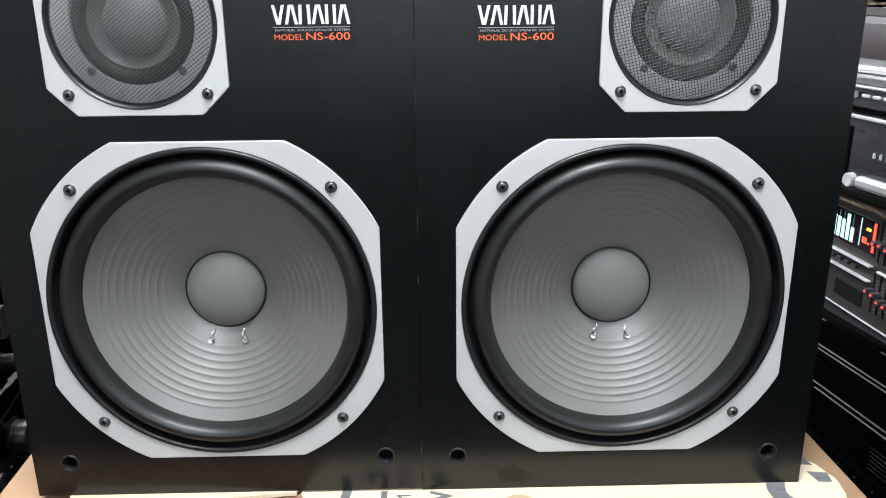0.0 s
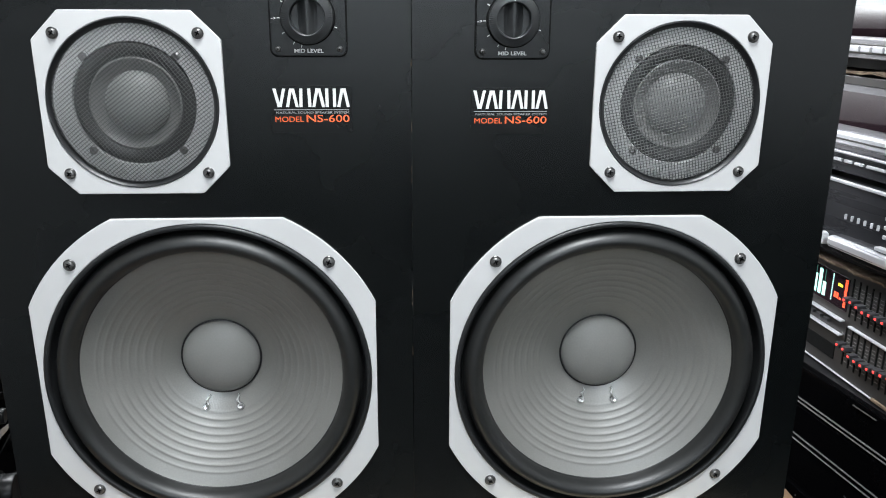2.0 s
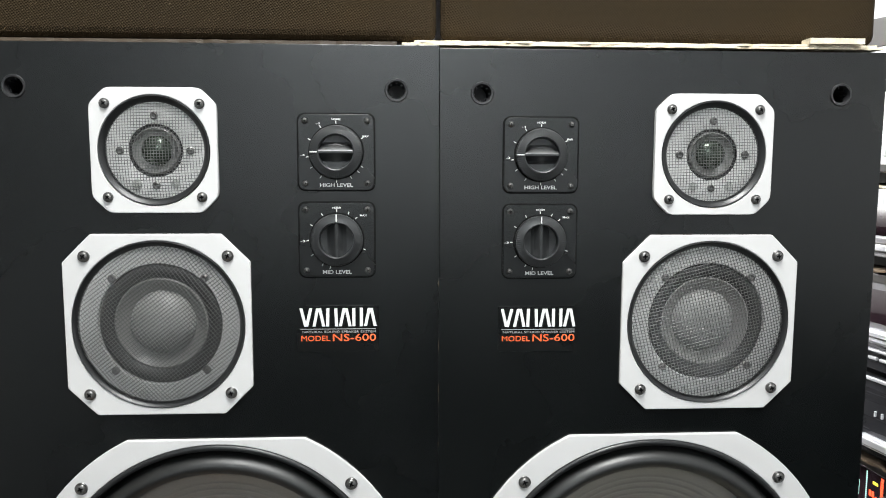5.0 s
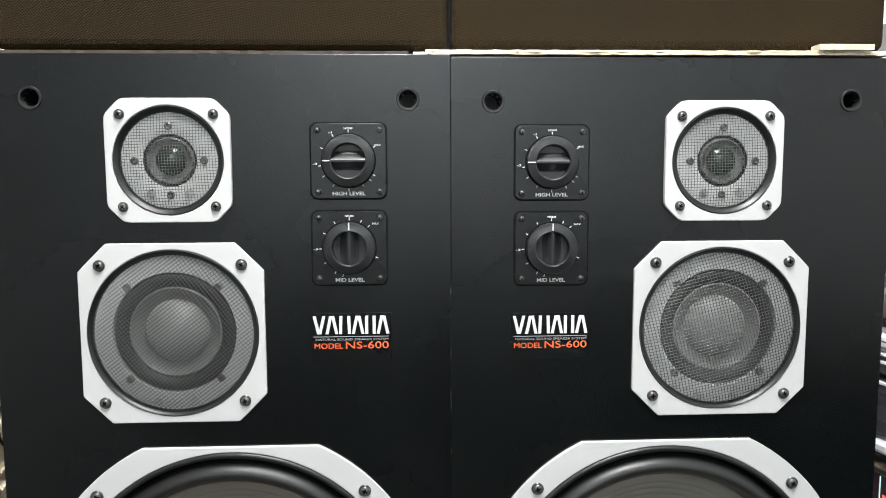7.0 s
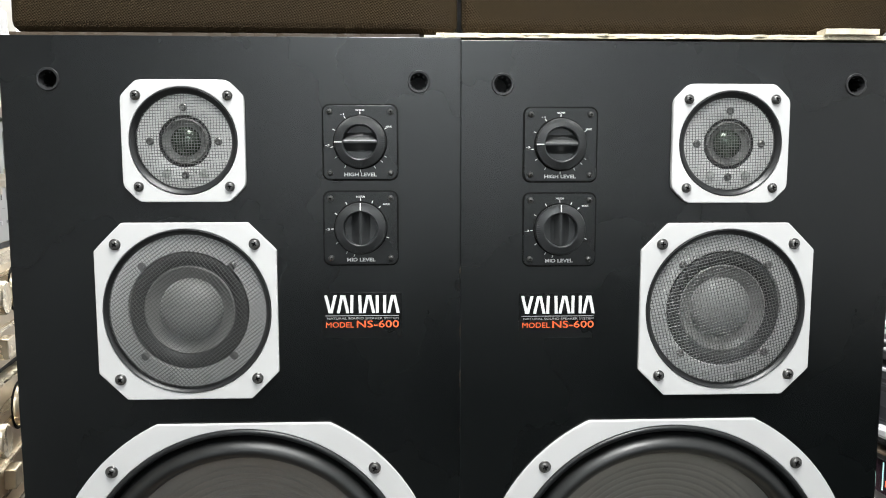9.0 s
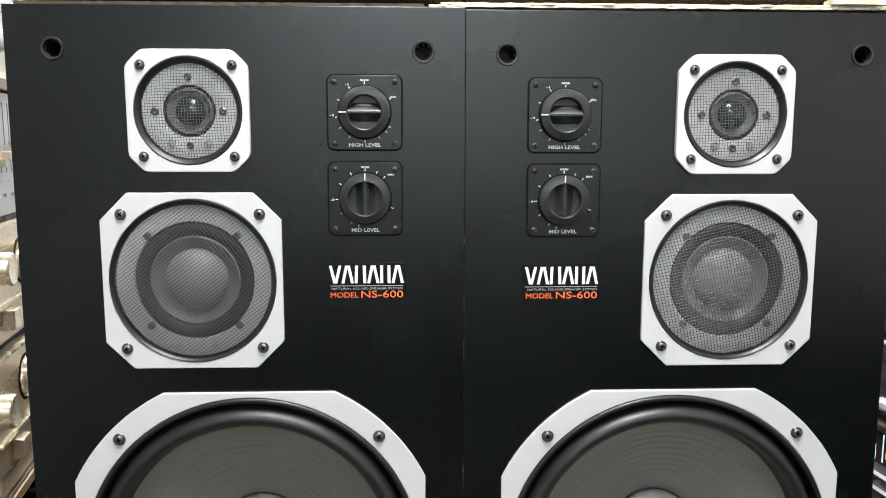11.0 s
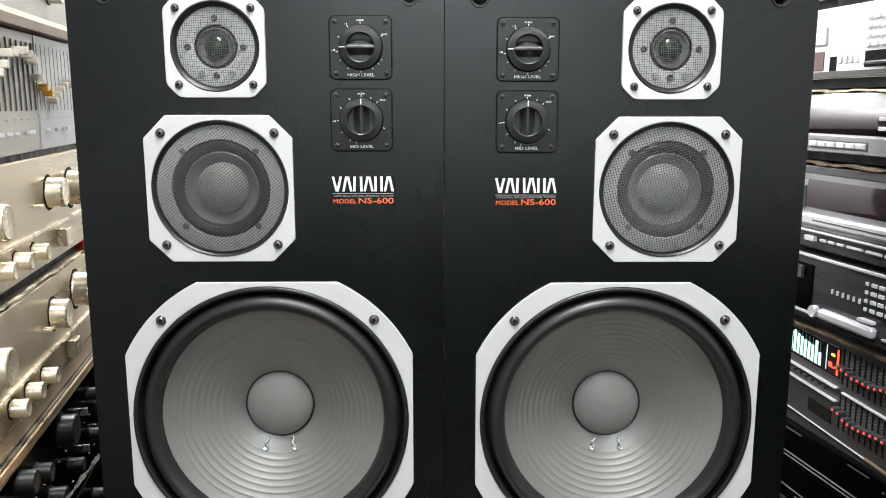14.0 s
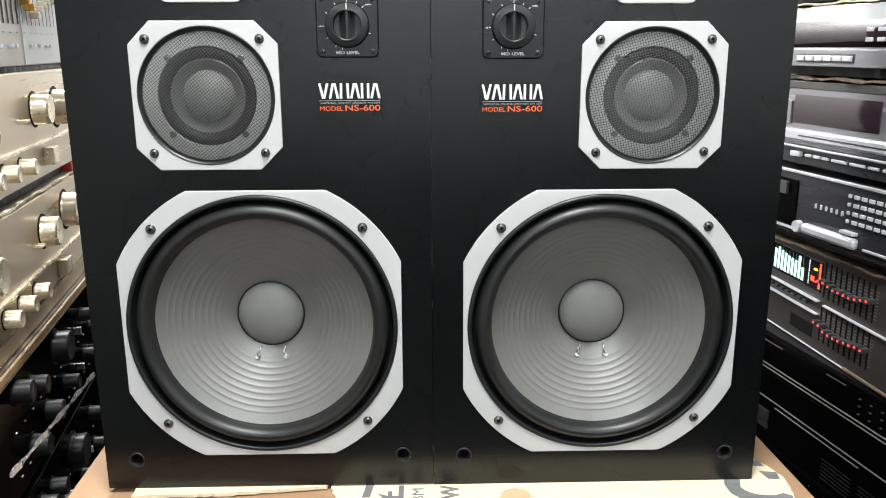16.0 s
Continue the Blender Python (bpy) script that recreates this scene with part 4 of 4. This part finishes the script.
for z in steps(-0.128, -0.100, 6):
    u.block("vent_rib", 0.030, 0.090, z - 0.0006, z + 0.0006, 0.0014, M_CASE)
    u.block("vent_rib", 0.105, 0.150, z - 0.0006, z + 0.0006, 0.0014, M_CASE)
u = Unit("tuner", 1, RX0, RX1, -0.0715, -0.027, M_BLACKPANEL, M_CASE, "slim black tuner with grey trim lines", "tuner", group=GR)
u.block("trim", RX0, RX1, -0.0695, -0.0682, 0.002, M_TRIM, "grey trim line")
u = Unit("disc_player", 1, RX0, RX1, -0.0265, 0.0285, M_BLACKPANEL, M_CASE, "slim black disc player with tiny keys", "disc player", group=GR)
u.block("trim", RX0, RX1, -0.0222, -0.0208, 0.002, M_TRIM, "grey trim line")
u.block("trim", RX0, RX1, -0.0165, -0.0150, 0.002, M_TRIM, "grey trim line")
u.block("trim", -0.13, -0.08, 0.0195, 0.0207, 0.002, M_GUN)
u.block("trim", 0.02, 0.06, 0.0215, 0.0226, 0.002, M_GUN)
for z in (-0.006, 0.005, 0.015):
    u.row("key", steps(0.088, 0.190, 6), z, 0.0035, 0.0010, 0.002, M_GUN)

q = Unit("graphic_equaliser", 1, RX0, RX1, 0.0290, 0.1740, M_EQDARK, M_CASE, "grey graphic equaliser with lit display and red-lit sliders", "equaliser", back=0.021, group=GR, yaw=-5.0, slide=0.007)
q.block("foot_trim", RX0, 0.02, 0.0300, 0.0318, 0.002, M_ALU, "bright bottom edge")
q.block("foot_strip", 0.02, RX1, 0.0293, 0.0335, 0.003, M_TORN, "brown cardboard edge", 0.0012)
d = q.block("display", -0.205, -0.052, 0.1160, 0.1600, 0.0008, M_WINDOW, "dark display window")
hgt = (0.030, 0.034, 0.031, 0.029, 0.027, 0.026, 0.025, 0.034, 0.019)
for i, h in enumerate(hgt):
    x = -0.184 + i * 0.0098
    q.block("level_bar", x, x + 0.0066, 0.1210, 0.1210 + h, 0.0012, M_TEAL, "lit pale green level bar", 0.0001)
    q.block("level_track", x + 0.0026, x + 0.0040, 0.1215 + h, 0.1565, 0.0011, M_TEALDIM, "", 0.0001)
for z in steps(0.122, 0.156, 14):
    q.block("scale_dot", -0.0865, -0.0845, z - 0.0007, z + 0.0007, 0.0012, M_TEAL, "", 0.0001)
for z in steps(0.1215, 0.1560, 12):
    q.block("level_segment", -0.0600, -0.0552, z - 0.0011, z + 0.0011, 0.0012, M_LEDRED, "lit red level segment", 0.0001)
q.block("indicator", -0.0740, -0.0650, 0.1445, 0.1480, 0.0012, M_LEDYEL, "lit yellow mark", 0.0001)
for x in (-0.080, -0.0748, -0.0690):
    q.block("digit", x, x + 0.0038, 0.1275, 0.1350 if x < -0.073 else 0.1300, 0.0012, M_LEDRED, "lit red figure", 0.0001)
for z0, z1 in ((0.1025, 0.1050), (0.0835, 0.0855)):
    q.block("bar", RX0, -0.052, z0, z1, 0.006, M_ALU, "silver bar", 0.001)
q.block("bar", -0.040, RX1, 0.1000, 0.1028, 0.004, M_ALU, "silver bar", 0.001)
q.row("button", steps(-0.20, -0.085, 8), 0.0945, 0.010, 0.004, 0.005, M_DBTN, "dark button")
q.block("recess", -0.123, -0.063, 0.046, 0.066, 0.001, M_HOLE)
for rowz, curve in ((0.136, (0.0, 0.001, -0.001, -0.003, -0.002, -0.002, -0.002, 0.000, 0.003, 0.005)), (0.0715, (0.004, 0.003, -0.002, -0.003, -0.003, -0.002, 0.000, 0.001, 0.003, 0.003))):
    for i in range(10):
        x = -0.0450 + i * 0.0122
        q.block("slot", x - 0.0012, x + 0.0012, rowz - 0.024, rowz + 0.027, 0.0009, M_HOLE, "", 0.0001)
        for k in range(9):
            zz = rowz - 0.018 + k * 0.0045
            q.block("scale_line", x + 0.0030, x + 0.0085, zz - 0.0003, zz + 0.0003, 0.0005, M_DIMPRINT, "", 0.0001)
        z = rowz + curve[i]
        cap = q.block("slider_cap", x - 0.0044, x + 0.0044, z - 0.0030, z + 0.0030, 0.011, M_DBTN, "black slider cap", 0.0008)
        q.block("led", x - 0.0012, x + 0.0012, z - 0.0012, z + 0.0012, 0.0122, M_LEDPT, "lit red point", 0.0003, -0.0105)
torn_strip(1, RX0 + 0.02, RX1, 0.1745, 0.0032, 0.008, 31, M_TORN, "torn cardboard strip between the decks")
# Plain black sheet across the gap, set back behind the fronts.
spacer(1, RX0 + 0.02, RX1, 0.1815, 0.1940, 32, M_CASE, "black sheet set back in the gap between the decks", 0.022, 0.001)

u = Unit("disc_player", 1, RX0, RX1, 0.1945, 0.2870, M_DARKALU, M_CASE, "black disc player with rows of pale keys", "disc player", group=GR)
u.block("top_trim", RX0, RX1, 0.2820, 0.2865, 0.003, M_ALU, "bright top edge", 0.001)
u.block("bay", -0.150, -0.083, 0.2060, 0.2720, 0.0015, M_BLACKPANEL, "black side panel")
u.block("key", -0.145, -0.103, 0.2500, 0.2680, 0.006, M_GUN, "grey power key")
u.block("foot_trim", RX0, -0.082, 0.2015, 0.2050, 0.003, M_ALU, "bright edge")
u.row("switch", steps(-0.040, 0.014, 6), 0.2440, 0.0024, 0.0065, 0.0025, M_BTN, "small pale switch")
for z in (0.2360, 0.2470, 0.2580, 0.2690):
    u.row("key", [0.0250], z, 0.0045, 0.0045, 0.002, M_BTN, "small pale key")
    u.row("key", steps(0.0380, 0.1200, 7), z, 0.0092, 0.0048, 0.002, M_BTN, "pale key")
u.knob(-0.072, 0.2090, 0.0085, 0.008, M_BTN, "round pale key")
u.block("tray", -0.056, 0.050, 0.2030, 0.2180, 0.011, M_ALU, "silver rounded tray front", 0.005)
u.block("eject_key", 0.020, 0.046, 0.2205, 0.2245, 0.008, M_BTN, "pale key")
u.block("foot_trim", 0.060, RX1, 0.2045, 0.2075, 0.003, M_ALU, "bright edge")

u = Unit("cassette_deck", 1, RX0, RX1, 0.2950, 0.4100, M_DARKALU, M_CASE, "dark cassette deck with a smoked window", "cassette deck", group=GR)
u.block("upper_panel", RX0, RX1, 0.3225, 0.4090, 0.001, M_MIDALU, "grey brushed upper panel", 0.0004)
u.block("top_trim", RX0, RX1, 0.3990, 0.4095, 0.002, M_GUN, "grey top edge", 0.001)
u.lens("window", -0.108, 0.063, 0.3520, 0.3910, 0.002, 0.0015, M_WINDOW, "smoked tape window")
u.block("side_key", -0.140, -0.113, 0.3500, 0.3820, 0.004, M_MIDALU, "grey eject key")
u.block("ridge", RX0, RX1, 0.3280, 0.3440, 0.008, M_ALU, "silver ridge", 0.003)
u.block("slit", -0.085, RX1, 0.3350, 0.3370, 0.0086, M_GUN, "", 0.0003)
u.block("ridge", RX0, RX1, 0.3180, 0.3215, 0.006, M_ALU, "thin silver ridge", 0.001)
u.block("key", -0.103, -0.082, 0.3060, 0.3130, 0.006, M_BTN, "pale power key", 0.001)
for a, b in ((-0.074, -0.060), (-0.056, -0.042), (-0.038, -0.024), (-0.018, 0.012), (0.018, 0.046), (0.052, 0.070), (0.078, 0.100), (0.106, 0.130)):
    u.block("key", a, b, 0.3076, 0.3114, 0.003, M_BTN, "slim pale key", 0.0008)
u.block("foot", -0.16, -0.12, 0.2880, 0.2945, -0.02, M_CASE, into=0.05)
u.block("foot", 0.12, 0.16, 0.2880, 0.2945, -0.02, M_CASE, into=0.05)
torn_strip(1, RX0 + 0.02, RX1, 0.4105, 0.0030, -0.003, 33, M_TORN, "torn brown cardboard between the decks", 0.0016)
# Same kind of set-back black sheet, full width.
spacer(1, RX0 + 0.02, RX1, 0.4175, 0.4290, 34, M_CASE, "set-back black sheet filling the gap above a deck", 0.014, 0.001)

u = Unit("cassette_deck", 1, RX0, RX1, 0.4295, 0.5080, M_ALU, M_CASE, "silver cassette deck with a dark window", "cassette deck", group=GR)
u.lens("window", -0.125, 0.180, 0.4545, 0.4880, 0.001, 0.0045, M_WINDOW, "dark glossy window")
# Thin grey plate puts the panel's duller lower reflection into its colour.
u.block("lower_panel", RX0, RX1, 0.4299, 0.4515, 0.0010, M_MIDALU, "lower panel, greyer in place of a dimmer reflection", 0.0004)
u.block("end_cap", -0.150, -0.126, 0.4545, 0.4880, 0.003, M_ALU, "silver end cap", 0.002)
for z in (0.4640, 0.4760):
    u.row("key", steps(0.031, 0.133, 6), z, 0.013, 0.0050, 0.006, M_BTN, "pale key")
u.row("key", steps(-0.103, -0.008, 6), 0.4405, 0.0165, 0.0075, 0.005, M_ALU, "silver transport key", 0.0012)
u.block("key_bed", -0.114, 0.003, 0.4345, 0.4465, 0.0018, M_GUN, "dark key bed", 0.0003)
torn_strip(1, RX0 + 0.02, RX1, 0.5085, 0.0026, -0.001, 35, M_CARDEDGE, "torn pale cardboard between the decks")
spacer(1, RX0 + 0.02, RX1, 0.5150, 0.5270, 36, M_CASE, "set-back black sheet filling the gap above a deck", 0.012, 0.001)

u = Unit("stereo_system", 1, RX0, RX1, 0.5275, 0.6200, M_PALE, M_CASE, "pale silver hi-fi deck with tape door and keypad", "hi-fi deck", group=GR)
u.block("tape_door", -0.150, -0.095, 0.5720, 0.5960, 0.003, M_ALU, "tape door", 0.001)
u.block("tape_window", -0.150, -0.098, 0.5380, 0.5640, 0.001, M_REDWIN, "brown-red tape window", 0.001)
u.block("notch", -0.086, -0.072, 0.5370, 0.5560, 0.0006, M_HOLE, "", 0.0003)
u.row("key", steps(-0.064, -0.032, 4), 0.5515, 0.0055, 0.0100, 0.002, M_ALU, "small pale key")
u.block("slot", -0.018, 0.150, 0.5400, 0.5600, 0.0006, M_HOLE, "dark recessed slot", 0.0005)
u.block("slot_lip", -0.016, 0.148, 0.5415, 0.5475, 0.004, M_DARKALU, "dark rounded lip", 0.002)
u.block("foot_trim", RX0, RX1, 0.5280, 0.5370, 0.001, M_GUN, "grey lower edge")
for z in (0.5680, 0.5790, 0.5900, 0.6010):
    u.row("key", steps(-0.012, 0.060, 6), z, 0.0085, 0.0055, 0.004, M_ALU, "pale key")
spacer(1, RX0 + 0.02, RX1, 0.6205, 0.6330, 37, M_CASE, "set-back black sheet filling the gap above a deck", 0.012, 0.001)
u = Unit("stereo_system", 1, RX0, RX1, 0.6335, 0.7300, M_PALE, M_CASE, "pale silver hi-fi deck on top of the stack", "hi-fi deck", group=GR)
u.block("slot", -0.14, 0.15, 0.650, 0.656, 0.001, M_DARKALU, "dark slot")
u.block("window", -0.13, 0.02, 0.672, 0.705, 0.001, M_GUN, "grey window")
